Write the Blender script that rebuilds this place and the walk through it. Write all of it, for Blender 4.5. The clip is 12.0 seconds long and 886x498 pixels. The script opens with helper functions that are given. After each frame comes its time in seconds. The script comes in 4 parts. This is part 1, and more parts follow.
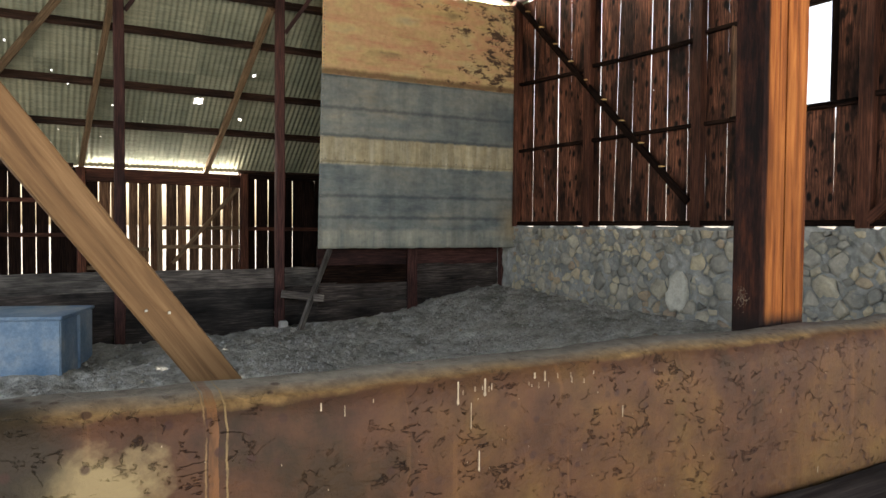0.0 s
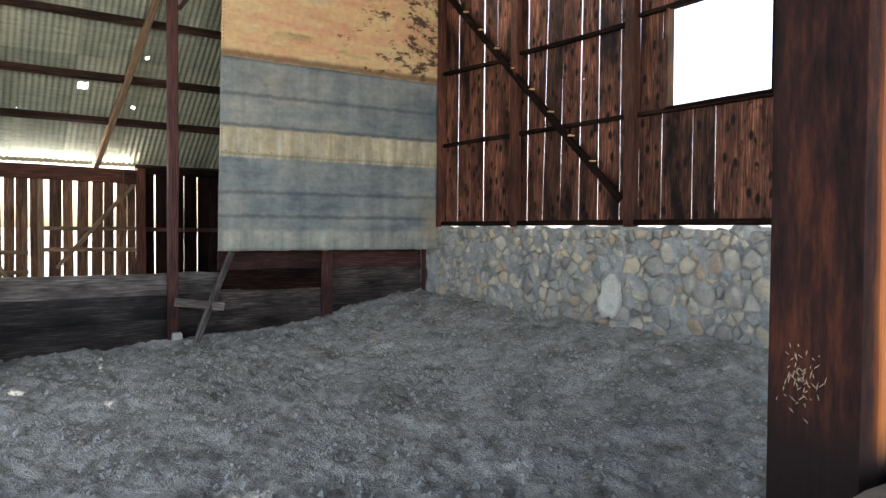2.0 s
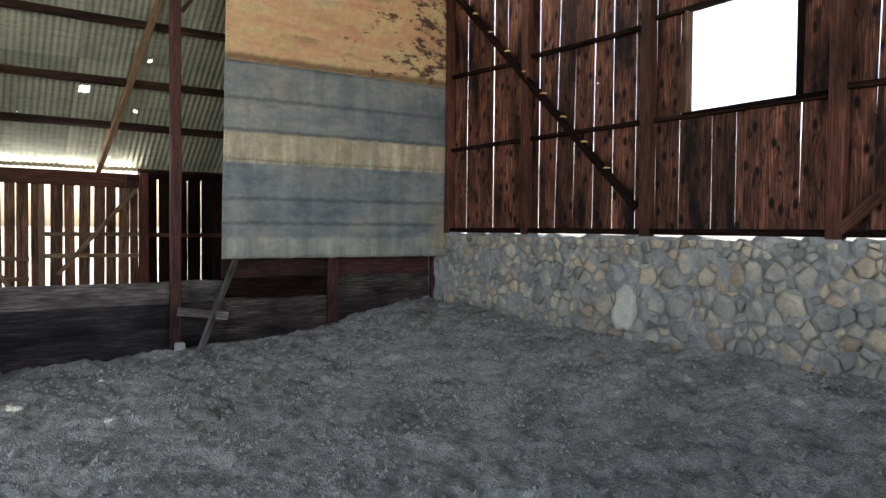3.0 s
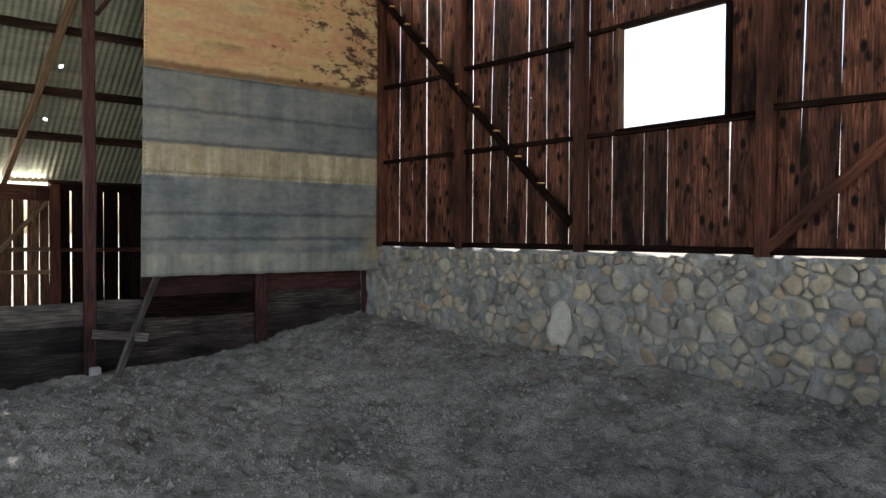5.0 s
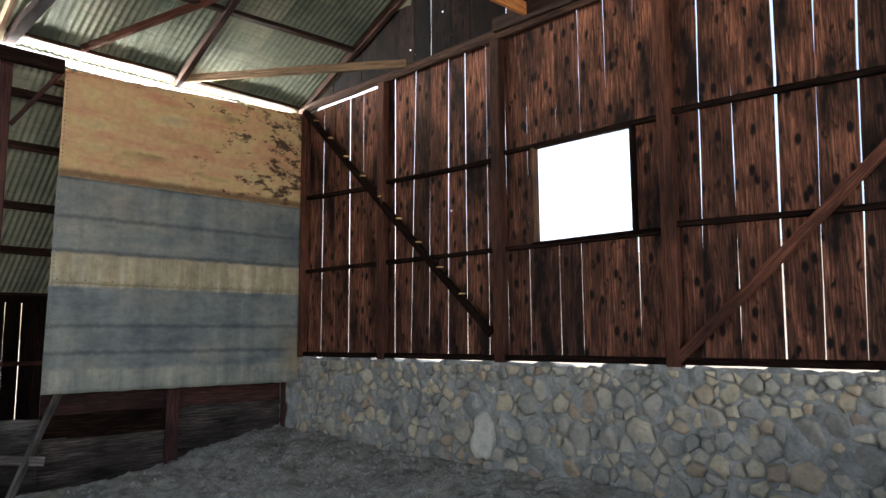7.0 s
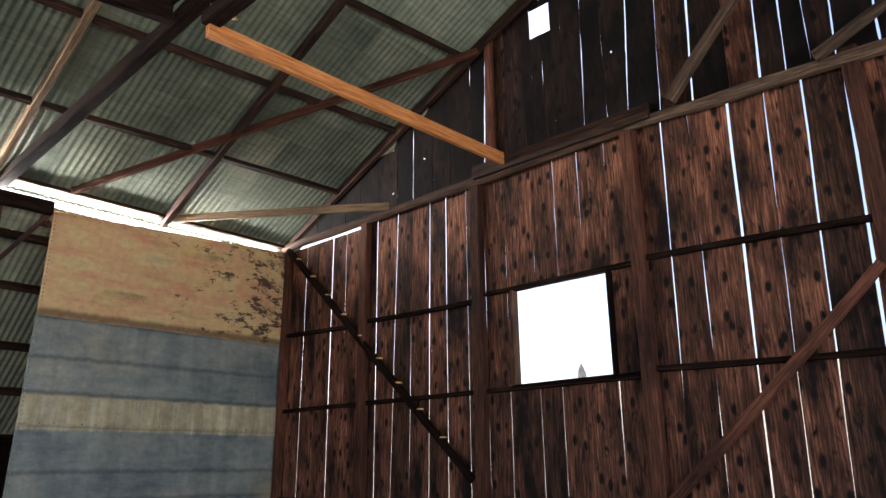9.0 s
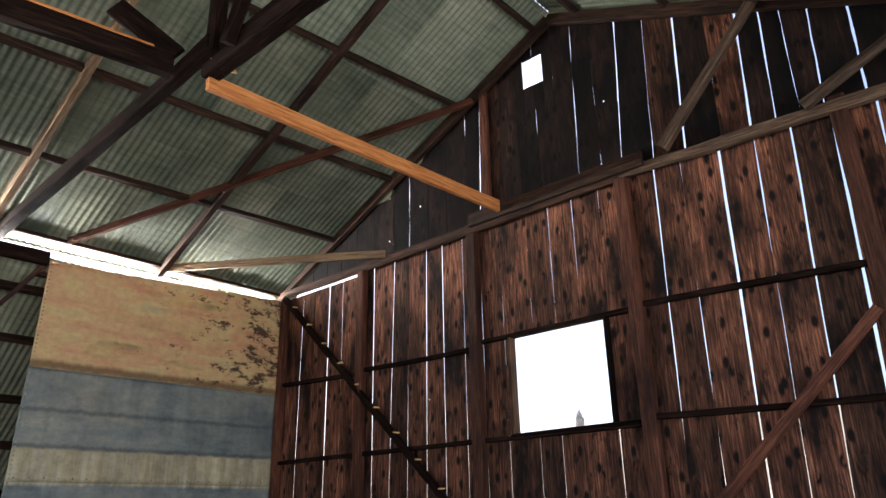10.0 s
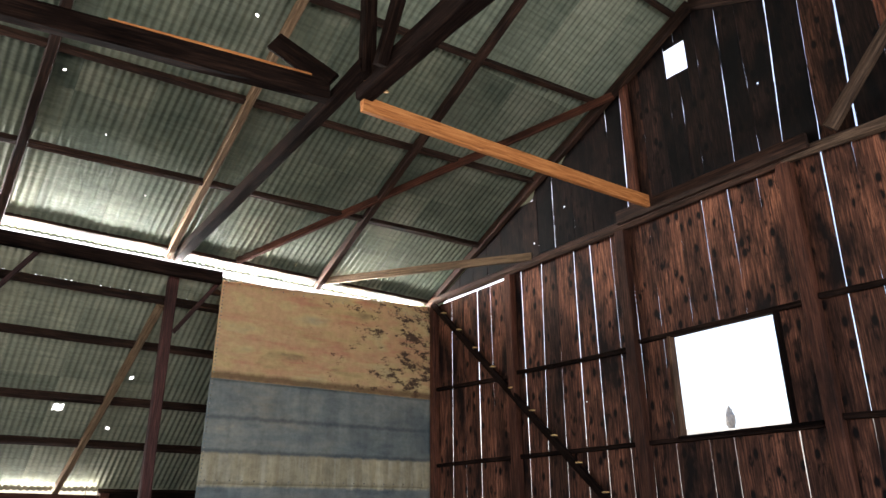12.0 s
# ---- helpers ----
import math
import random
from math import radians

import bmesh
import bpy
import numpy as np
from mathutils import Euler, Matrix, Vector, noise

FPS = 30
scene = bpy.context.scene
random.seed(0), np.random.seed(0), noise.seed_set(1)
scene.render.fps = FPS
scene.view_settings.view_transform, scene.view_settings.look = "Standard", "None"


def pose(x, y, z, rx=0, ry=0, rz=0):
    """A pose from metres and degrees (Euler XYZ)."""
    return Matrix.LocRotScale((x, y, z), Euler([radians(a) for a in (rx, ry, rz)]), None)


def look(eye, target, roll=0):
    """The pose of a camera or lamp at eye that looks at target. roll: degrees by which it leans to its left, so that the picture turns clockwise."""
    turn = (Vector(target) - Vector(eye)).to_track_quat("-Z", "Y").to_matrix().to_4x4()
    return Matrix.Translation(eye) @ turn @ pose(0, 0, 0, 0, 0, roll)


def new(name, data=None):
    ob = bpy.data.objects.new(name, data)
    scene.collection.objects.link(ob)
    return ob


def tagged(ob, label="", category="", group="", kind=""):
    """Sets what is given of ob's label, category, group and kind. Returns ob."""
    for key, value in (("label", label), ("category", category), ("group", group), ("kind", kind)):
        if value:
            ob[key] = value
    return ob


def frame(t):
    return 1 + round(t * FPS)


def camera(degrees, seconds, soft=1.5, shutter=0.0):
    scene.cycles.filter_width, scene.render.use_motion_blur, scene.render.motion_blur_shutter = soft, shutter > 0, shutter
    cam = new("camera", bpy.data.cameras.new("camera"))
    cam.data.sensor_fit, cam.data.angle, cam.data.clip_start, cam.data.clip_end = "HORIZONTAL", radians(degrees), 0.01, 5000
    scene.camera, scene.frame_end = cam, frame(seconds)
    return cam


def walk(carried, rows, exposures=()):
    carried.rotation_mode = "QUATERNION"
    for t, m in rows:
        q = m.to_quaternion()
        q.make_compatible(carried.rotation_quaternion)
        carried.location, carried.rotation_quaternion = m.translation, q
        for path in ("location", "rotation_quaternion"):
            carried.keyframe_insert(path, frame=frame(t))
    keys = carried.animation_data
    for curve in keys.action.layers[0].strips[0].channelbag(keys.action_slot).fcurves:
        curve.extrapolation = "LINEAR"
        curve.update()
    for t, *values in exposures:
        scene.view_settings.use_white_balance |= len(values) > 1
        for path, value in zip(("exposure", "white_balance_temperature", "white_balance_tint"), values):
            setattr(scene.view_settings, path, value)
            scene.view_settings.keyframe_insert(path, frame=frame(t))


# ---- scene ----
cam = camera(63.8, 12.0)
PATH = [
    (0, (-6.542, -9.074, 1.179), (-5.547, -7.339, 1.116), 0.4),
    (0.5, (-6.416, -8.955, 1.164), (-5.386, -7.241, 1.098), 0.5),
    (1, (-6.263, -8.78, 1.169), (-5.154, -7.116, 1.103), 0.5),
    (1.5, (-6.104, -8.633, 1.158), (-4.957, -6.995, 1.092), 0.4),
    (2, (-5.903, -8.495, 1.146), (-4.759, -6.855, 1.092), 0.4),
    (2.5, (-5.862, -8.388, 1.195), (-4.727, -6.742, 1.141), 0.5),
    (2.7, (-5.846, -8.345, 1.217), (-4.719, -6.693, 1.16), 0.5),
    (4.5, (-5.781, -8.104, 1.362), (-4.523, -6.55, 1.312), 0.1),
    (5, (-5.754, -8.123, 1.366), (-4.465, -6.595, 1.324), 0.2),
    (5.5, (-5.725, -8.156, 1.38), (-4.379, -6.676, 1.363), 0.1),
    (6, (-5.727, -8.164, 1.413), (-4.335, -6.729, 1.472), -0.1),
    (6.5, (-5.73, -8.161, 1.427), (-4.308, -6.762, 1.575), -0.2),
    (7, (-5.75, -8.17, 1.458), (-4.318, -6.795, 1.701), -0.4),
    (7.5, (-5.732, -8.185, 1.491), (-4.302, -6.828, 1.827), -0.5),
    (7.7, (-5.748, -8.191, 1.492), (-4.319, -6.843, 1.869), -0.3),
    (9.3, (-5.815, -8.225, 1.593), (-4.411, -6.964, 2.255), -1.0),
    (9.5, (-5.808, -8.211, 1.593), (-4.412, -6.963, 2.296), -1.2),
    (10, (-5.835, -8.219, 1.6), (-4.439, -6.977, 2.313), -1.2),
    (10.5, (-5.849, -8.206, 1.598), (-4.457, -6.96, 2.311), -1.1),
    (11, (-5.891, -8.18, 1.609), (-4.533, -6.897, 2.323), -1.0),
    (11.5, (-5.968, -8.14, 1.625), (-4.713, -6.757, 2.341), -0.8),
    (12, (-6.018, -8.112, 1.64), (-4.887, -6.626, 2.356), -0.5),
]
walk(cam, [(t, look(e, g, r)) for t, e, g, r in PATH], [(0, 1.08, 6500, 10), (1.0, 1.65, 6300, 10), (1.5, 1.78, 6000, 11), (2.5, 1.5, 5900, 12), (4.5, 0.88, 6100, 11), (6, 0.9, 6050, 12), (7.5, 0.92, 5900, 12), (9.5, 0.88, 5800, 12), (12, 0.9, 5800, 12)])

# ---- world, sun, exposure ----
SUN_DIR = Vector((0.30, 0.98, 1.0)).normalized()
world = bpy.data.worlds.new("World")
scene.world = world
world.use_nodes = True
wn = world.node_tree.nodes
sky = wn.new("ShaderNodeTexSky")
sky.sky_type, sky.sun_disc = "NISHITA", False
sky.dust_density = 4.0
sky.sun_elevation = math.asin(SUN_DIR.z)
sky.sun_rotation = math.atan2(SUN_DIR.x, SUN_DIR.y)
world.node_tree.links.new(sky.outputs[0], wn["Background"].inputs["Color"])
wn["Background"].inputs["Strength"].default_value = 0.15
sun = new("sun", bpy.data.lights.new("sun", "SUN"))
sun.data.energy, sun.data.angle, sun.data.color = 5.0, radians(0.5), (1.0, 0.95, 0.87)
sun.matrix_world = look(SUN_DIR * 30, (0, 0, 0))


def area(name, eye, target, w, h, power, color):
    lamp = new(name, bpy.data.lights.new(name, "AREA"))
    lamp.data.shape, lamp.data.size, lamp.data.size_y = "RECTANGLE", w, h
    lamp.data.energy, lamp.data.color = power, color
    lamp.matrix_world = look(eye, target)
    return lamp


area("skylight_open_side", (-3.8, -13.6, 1.8), (-3.4, -3.0, 1.4), 12.0, 2.9, 430, (1.0, 0.975, 0.92))
# added fill lamp at the unseen west end, to lift the pen's interior
area("fill_west_end", (-10.6, -4.2, 1.9), (-3.0, -4.0, -0.6), 7.5, 3.2, 110, (0.95, 0.98, 1.0))
area("eave_gap_light", (-4.9, 0.16, 4.525), (-4.9, -1.0, 4.98), 9.4, 0.055, 400, (1.0, 0.95, 0.82))
area("back_eave_gap_light", (-4.7, 3.22, 2.085), (-4.7, 2.2, 2.32), 2.3, 0.07, 15, (1.0, 0.94, 0.80))


# ---- materials ----
def nodes(name):
    m = bpy.data.materials.new(name)
    m.use_nodes = True
    nt = m.node_tree
    nt.nodes["Principled BSDF"].inputs["Specular IOR Level"].default_value = 0.16
    return m, nt, nt.nodes["Principled BSDF"]


def add(nt, kind, **kw):
    n = nt.nodes.new(kind)
    for k, v in kw.items():
        if k in n.inputs:
            n.inputs[k].default_value = v
        else:
            setattr(n, k, v)
    return n


def ramp(nt, src, stops):
    r = nt.nodes.new("ShaderNodeValToRGB")
    while len(r.color_ramp.elements) < len(stops):
        r.color_ramp.elements.new(0.5)
    for e, (p, c) in zip(r.color_ramp.elements, stops):
        e.position, e.color = p, (*c, 1) if len(c) == 3 else c
    nt.links.new(src, r.inputs[0])
    return r.outputs[0]


def mix(nt, fac, a, b, mode="MIX"):
    m = nt.nodes.new("ShaderNodeMix")
    m.data_type, m.blend_type = "RGBA", mode
    for sock, v in ((0, fac), (6, a), (7, b)):
        if isinstance(v, (int, float)):
            m.inputs[sock].default_value = v
        elif isinstance(v, tuple):
            m.inputs[sock].default_value = (*v, 1)
        else:
            nt.links.new(v, m.inputs[sock])
    return m.outputs[2]


def coords(nt, scale, random_shift=True):
    tc = nt.nodes.new("ShaderNodeTexCoord")
    mp = nt.nodes.new("ShaderNodeMapping")
    mp.inputs["Scale"].default_value = scale
    nt.links.new(tc.outputs["Object"], mp.inputs["Vector"])
    if random_shift:
        oi = nt.nodes.new("ShaderNodeObjectInfo")
        mul = nt.nodes.new("ShaderNodeVectorMath")
        mul.operation = "MULTIPLY"
        nt.links.new(oi.outputs["Random"], mul.inputs[0])
        mul.inputs[1].default_value = (61.0, 37.0, 23.0)
        nt.links.new(mul.outputs[0], mp.inputs["Location"])
    return mp.outputs[0]


def noise_tex(nt, vec, scale, detail=5.0, rough=0.6, dist=0.0):
    n = add(nt, "ShaderNodeTexNoise", Scale=scale, Detail=detail, Roughness=rough, Distortion=dist)
    nt.links.new(vec, n.inputs["Vector"])
    return n.outputs["Fac"]


def add_colour(nt, vec, scale):
    n = add(nt, "ShaderNodeTexNoise", Scale=scale, Detail=3.0)
    nt.links.new(vec, n.inputs["Vector"])
    return n.outputs["Color"]


def bump(nt, bsdf, height, strength, dist=0.01):
    b = add(nt, "ShaderNodeBump", Strength=strength, Distance=dist)
    nt.links.new(height, b.inputs["Height"])
    nt.links.new(b.outputs[0], bsdf.inputs["Normal"])


def wood(name, dark, mid, light, char=0.35, knots=True, rough=0.75, vary=0.5, gloss=0.16):
    """Timber whose grain runs along the piece's own x axis."""
    m, nt, bs = nodes(name)
    bs.inputs["Specular IOR Level"].default_value = gloss
    grain = noise_tex(nt, coords(nt, (1.2, 22.0, 22.0)), 3.0, 8.0, 0.65, 0.4)
    col = ramp(nt, grain, [(0.34, dark), (0.5, mid), (0.68, light)])
    big = noise_tex(nt, coords(nt, (0.9, 2.5, 2.5)), 1.6, 4.0, 0.6)
    stain = ramp(nt, big, [(char - 0.12, (0, 0, 0)), (char + 0.22, (1, 1, 1))])
    col = mix(nt, stain, tuple(c * 0.22 for c in dark), col)
    oi = nt.nodes.new("ShaderNodeObjectInfo")
    tone = ramp(nt, oi.outputs["Random"], [(0.0, (1 - vary,) * 3), (0.5, (1, 1 - vary * .15, 1 - vary * .2)), (1.0, (1 + vary * .5, 1 + vary * .35, 1 + vary * .3))])
    col = mix(nt, 1.0, col, tone, "MULTIPLY")
    if knots:
        v = add(nt, "ShaderNodeTexVoronoi", Scale=1.0, Randomness=0.95)
        v.voronoi_dimensions = "2D"
        nt.links.new(coords(nt, (3.4, 6.5, 1)), v.inputs["Vector"])
        few = ramp(nt, noise_tex(nt, coords(nt, (1.5, 4.0, 1)), 3.0, 2.0, 0.5), [(0.40, (1, 1, 1)), (0.46, (0, 0, 0))])
        k = ramp(nt, v.outputs["Distance"], [(0.11, (0, 0, 0)), (0.22, (1, 1, 1))])
        k = mix(nt, few, k, (1, 1, 1))
        col = mix(nt, k, tuple(c * 0.12 for c in dark), col)
        # burnt and sooty blotches
        soot = noise_tex(nt, coords(nt, (2.2, 7.0, 1)), 1.7, 5.0, 0.62, 0.6)
        col = mix(nt, ramp(nt, soot, [(0.56, (0, 0, 0)), (0.66, (.9, .9, .9))]), col, tuple(c * 0.3 for c in dark))
    nt.links.new(col, bs.inputs["Base Color"])
    bs.inputs["Roughness"].default_value = rough
    bump(nt, bs, grain, 0.5, 0.004)
    return m


def iron(name, stops, metal=0.25, rough=0.6):
    m, nt, bs = nodes(name)
    a = noise_tex(nt, coords(nt, (1, 1, 1)), 1.3, 6.0, 0.65)
    b = noise_tex(nt, coords(nt, (6, 0.5, 0.5)), 5.0, 5.0, 0.6)
    col = ramp(nt, a, stops)
    col = mix(nt, 0.55, col, ramp(nt, b, [(0.3, (0.35, 0.36, 0.31)), (0.7, (1.05, 1.05, 1.0))]), "MULTIPLY")
    oi = nt.nodes.new("ShaderNodeObjectInfo")
    col = mix(nt, 1.0, col, ramp(nt, oi.outputs["Random"], [(0, (0.70, 0.74, 0.70)), (0.6, (0.92, 0.94, 0.88)), (1, (1.12, 1.10, 1.0))]), "MULTIPLY")
    nt.links.new(col, bs.inputs["Base Color"])
    bs.inputs["Metallic"].default_value, bs.inputs["Roughness"].default_value = metal, rough
    return m


def post_material():
    """Red-brown timber, almost black on its west face and charred at its foot."""
    m = wood("near_post", (0.075, 0.019, 0.006), (0.20, 0.062, 0.014), (0.34, 0.125, 0.030), 0.30, knots=False, vary=0.0, rough=0.65, gloss=0.06)
    nt, bs = m.node_tree, m.node_tree.nodes["Principled BSDF"]
    col = bs.inputs["Base Color"].links[0].from_socket
    tc = nt.nodes.new("ShaderNodeTexCoord")
    sep = nt.nodes.new("ShaderNodeSeparateXYZ")
    nt.links.new(tc.outputs["Object"], sep.inputs[0])
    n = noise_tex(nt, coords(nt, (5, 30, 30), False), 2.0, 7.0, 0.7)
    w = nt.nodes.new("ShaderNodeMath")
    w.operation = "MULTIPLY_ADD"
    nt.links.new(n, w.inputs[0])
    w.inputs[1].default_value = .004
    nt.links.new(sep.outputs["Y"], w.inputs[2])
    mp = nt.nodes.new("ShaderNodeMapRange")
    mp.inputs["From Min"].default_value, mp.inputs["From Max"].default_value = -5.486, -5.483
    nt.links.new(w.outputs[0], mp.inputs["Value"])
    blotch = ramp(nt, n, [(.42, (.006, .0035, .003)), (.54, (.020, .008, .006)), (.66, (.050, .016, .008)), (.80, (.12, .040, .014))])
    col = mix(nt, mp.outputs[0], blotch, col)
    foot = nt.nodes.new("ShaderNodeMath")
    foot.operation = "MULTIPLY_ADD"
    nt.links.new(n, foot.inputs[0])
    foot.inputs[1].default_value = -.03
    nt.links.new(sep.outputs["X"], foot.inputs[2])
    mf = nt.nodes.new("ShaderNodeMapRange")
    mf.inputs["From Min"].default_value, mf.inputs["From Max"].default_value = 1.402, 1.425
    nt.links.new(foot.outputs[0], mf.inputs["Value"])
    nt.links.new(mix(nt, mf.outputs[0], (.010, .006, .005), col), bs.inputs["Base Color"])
    return m


M_BOARD = wood("barn_board", (0.026, 0.012, 0.009), (0.124, 0.052, 0.030), (0.36, 0.160, 0.088), 0.45, vary=0.55)
M_STUD = wood("red_stud", (0.028, 0.012, 0.008), (0.080, 0.030, 0.017), (0.155, 0.064, 0.036), 0.36, knots=False)
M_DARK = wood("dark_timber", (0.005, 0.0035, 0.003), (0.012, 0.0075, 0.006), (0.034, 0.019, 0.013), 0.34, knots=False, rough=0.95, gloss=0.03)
M_FRAME = wood("frame_post", (0.018, 0.009, 0.008), (0.045, 0.020, 0.017), (0.095, 0.042, 0.034), 0.34, knots=False)
M_PURLIN = wood("purlin_timber", (0.012, 0.007, 0.005), (0.034, 0.018, 0.012), (0.085, 0.045, 0.028), 0.36, knots=False)
M_LOG = wood("weathered_log", (0.024, 0.015, 0.010), (0.062, 0.041, 0.027), (0.13, 0.090, 0.060), 0.28, knots=False)
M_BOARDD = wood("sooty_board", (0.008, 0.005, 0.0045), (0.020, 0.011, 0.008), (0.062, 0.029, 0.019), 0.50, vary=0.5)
M_ORANGE = wood("orange_timber", (0.26, 0.09, 0.025), (0.50, 0.19, 0.055), (0.66, 0.30, 0.10), -0.2, knots=False, vary=0.1)
M_TAN = wood("tan_timber", (0.08, 0.05, 0.028), (0.16, 0.105, 0.058), (0.26, 0.178, 0.105), 0.3, knots=False, vary=0.3)
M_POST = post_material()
M_BRACE = wood("near_brace", (0.066, 0.034, 0.014), (0.118, 0.064, 0.026), (0.18, 0.104, 0.046), 0.26, knots=False, vary=0.0)
M_TOPPLANK = wood("whitish_plank", (0.05, 0.043, 0.038), (0.12, 0.105, 0.092), (0.26, 0.235, 0.20), 0.40, knots=False, vary=0.3)
M_PLANK = wood("grey_plank", (0.022, 0.018, 0.016), (0.050, 0.042, 0.037), (0.15, 0.13, 0.112), 0.43, knots=False)
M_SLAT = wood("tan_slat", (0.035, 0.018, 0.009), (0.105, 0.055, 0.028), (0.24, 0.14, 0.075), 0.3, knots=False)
# pale wood of the split end, also the painted light on the wall brace
M_SPLIT_GLINT = wood("fresh_split_and_glint", (0.40, 0.22, 0.08), (0.62, 0.38, 0.15), (0.75, 0.52, 0.25), 0.1, knots=False, vary=0.0)
M_ROOF = iron("galvanised_roof", [(0.3, (0.11, 0.128, 0.100)), (0.5, (0.185, 0.195, 0.15)), (0.72, (0.30, 0.295, 0.235))], 0.1, 0.55)
# lit copy of the roof iron: brightness near the ridge put into its colour
M_ROOFTOP = iron("ridge_lit_galvanised_roof", [(0.3, (0.22, 0.24, 0.19)), (0.5, (0.32, 0.34, 0.27)), (0.72, (0.44, 0.44, 0.36))], 0.15, 0.5)
M_LEAN = iron("lean_to_iron", [(0.3, (0.24, 0.24, 0.185)), (0.5, (0.34, 0.335, 0.26)), (0.72, (0.46, 0.44, 0.34))], 0.1, 0.55)
M_NAIL = iron("nail", [(0.3, (0.15, 0.12, 0.10)), (0.7, (0.4, 0.38, 0.34))], 0.6)


def sheet_material():
    """Flat galvanised sheets: two of them blue grey with a pale lower band and drips, the upper one rusted to ochre and pink."""
    m, nt, bs = nodes("flat_sheet")
    tc = nt.nodes.new("ShaderNodeTexCoord")
    sep = nt.nodes.new("ShaderNodeSeparateXYZ")
    nt.links.new(tc.outputs["Object"], sep.inputs[0])
    plain = coords(nt, (1, 1, 1), False)
    wob = noise_tex(nt, coords(nt, (0.55, 1, 1.9), False), 1.8, 8.0, 0.68)
    fine = noise_tex(nt, plain, 14.0, 8.0, 0.7)
    drip = noise_tex(nt, coords(nt, (5.0, 1, 0.5), False), 2.0, 4.0, 0.6)

    def m2(op, a, b):
        n = nt.nodes.new("ShaderNodeMath")
        n.operation = op
        for i, v in enumerate((a, b)):
            if isinstance(v, (int, float)):
                n.inputs[i].default_value = v
            else:
                nt.links.new(v, n.inputs[i])
        return n.outputs[0]

    z = sep.outputs["Z"]
    zz = m2("ADD", z, m2("MULTIPLY", m2("SUBTRACT", drip, 0.5), 0.06))
    blue = ramp(nt, wob, [(0.30, (0.095, 0.115, 0.120)), (0.45, (0.165, 0.182, 0.175)), (0.60, (0.215, 0.220, 0.195)), (0.76, (0.30, 0.27, 0.205))])
    pale = ramp(nt, drip, [(0.3, (0.20, 0.22, 0.20)), (0.5, (0.34, 0.33, 0.26)), (0.7, (0.46, 0.43, 0.34))])

    def band(centre, half, soft):
        d = m2("ABSOLUTE", m2("SUBTRACT", zz, centre), 0.0)
        return ramp(nt, d, [(half, (1, 1, 1)), (half + soft, (0, 0, 0))])

    col = mix(nt, m2("MULTIPLY", band(0.97, 0.13, 0.05), 0.5), blue, pale)
    col = mix(nt, band(2.22, 0.17, 0.03), col, ramp(nt, drip, [(0.3, (0.27, 0.225, 0.14)), (0.5, (0.36, 0.31, 0.20)), (0.75, (0.50, 0.45, 0.34))]))
    for c in (1.30, 1.60, 2.42, 2.80):
        col = mix(nt, m2("MULTIPLY", band(c, 0.008, 0.03), 0.55), col, (0.05, 0.06, 0.065))
    ochre = ramp(nt, noise_tex(nt, coords(nt, (0.7, 1, 1.7), False), 1.9, 5.0, 0.55), [(0.30, (0.24, 0.17, 0.085)), (0.42, (0.50, 0.36, 0.165)), (0.51, (0.50, 0.315, 0.165)), (0.57, (0.52, 0.38, 0.18)), (0.8, (0.34, 0.31, 0.21))])
    pink = noise_tex(nt, coords(nt, (0.45, 1, 2.4), False), 2.4, 5.0, 0.6)
    ochre = mix(nt, ramp(nt, pink, [(0.50, (0, 0, 0)), (0.66, (0.75, 0.75, 0.75))]), ochre, (0.46, 0.20, 0.12))
    eat0 = noise_tex(nt, coords(nt, (1.3, 1, 2.6), False), 2.6, 9.0, 0.8)
    eat = m2("SUBTRACT", eat0, m2("MULTIPLY", m2("ADD", sep.outputs["X"], 1.5), 0.065))
    ochre = mix(nt, ramp(nt, eat, [(0.385, (1, 1, 1)), (0.42, (0, 0, 0))]), ochre, (0.075, 0.045, 0.028))
    edge = band(3.275, 0.02, 0.05)
    ochre = mix(nt, m2("MULTIPLY", edge, 0.8), ochre, (0.11, 0.06, 0.03))
    vert = noise_tex(nt, coords(nt, (3.0, 1, 0.35), False), 2.0, 3.0, 0.55)
    col = mix(nt, 0.4, col, ramp(nt, vert, [(0.3, (0.55, 0.55, 0.55)), (0.5, (0.95, 0.95, 0.95)), (0.7, (1.35, 1.33, 1.25))]), "MULTIPLY")
    blot = noise_tex(nt, coords(nt, (1.4, 1, 1.9), False), 1.5, 7.0, 0.7)
    col = mix(nt, 0.7, col, ramp(nt, blot, [(0.34, (0.58, 0.60, 0.62)), (0.5, (0.92, 0.92, 0.92)), (0.68, (1.25, 1.20, 1.10))]), "MULTIPLY")
    gt = m2("GREATER_THAN", z, 3.235)
    right = ramp(nt, m2("ADD", m2("MULTIPLY", m2("ADD", sep.outputs["X"], 0.62), 1.5), m2("SUBTRACT", wob, 0.5)), [(0.25, (0, 0, 0)), (0.8, (1, 1, 1))])
    col = mix(nt, m2("MULTIPLY", m2("MULTIPLY", right, band(1.25, .10, .30)), .7), col, (0.33, 0.25, 0.14))
    col = mix(nt, m2("MULTIPLY", m2("MULTIPLY", right, band(2.72, .20, .10)), .75), col, (0.06, 0.08, 0.09))
    col = mix(nt, gt, col, ochre)
    col = mix(nt, 0.35, col, ramp(nt, fine, [(0.3, (0.45, 0.43, 0.40)), (0.6, (1.1, 1.1, 1.1))]), "MULTIPLY")
    nt.links.new(col, bs.inputs["Base Color"])
    bs.inputs["Roughness"].default_value, bs.inputs["Metallic"].default_value = 0.6, 0.12
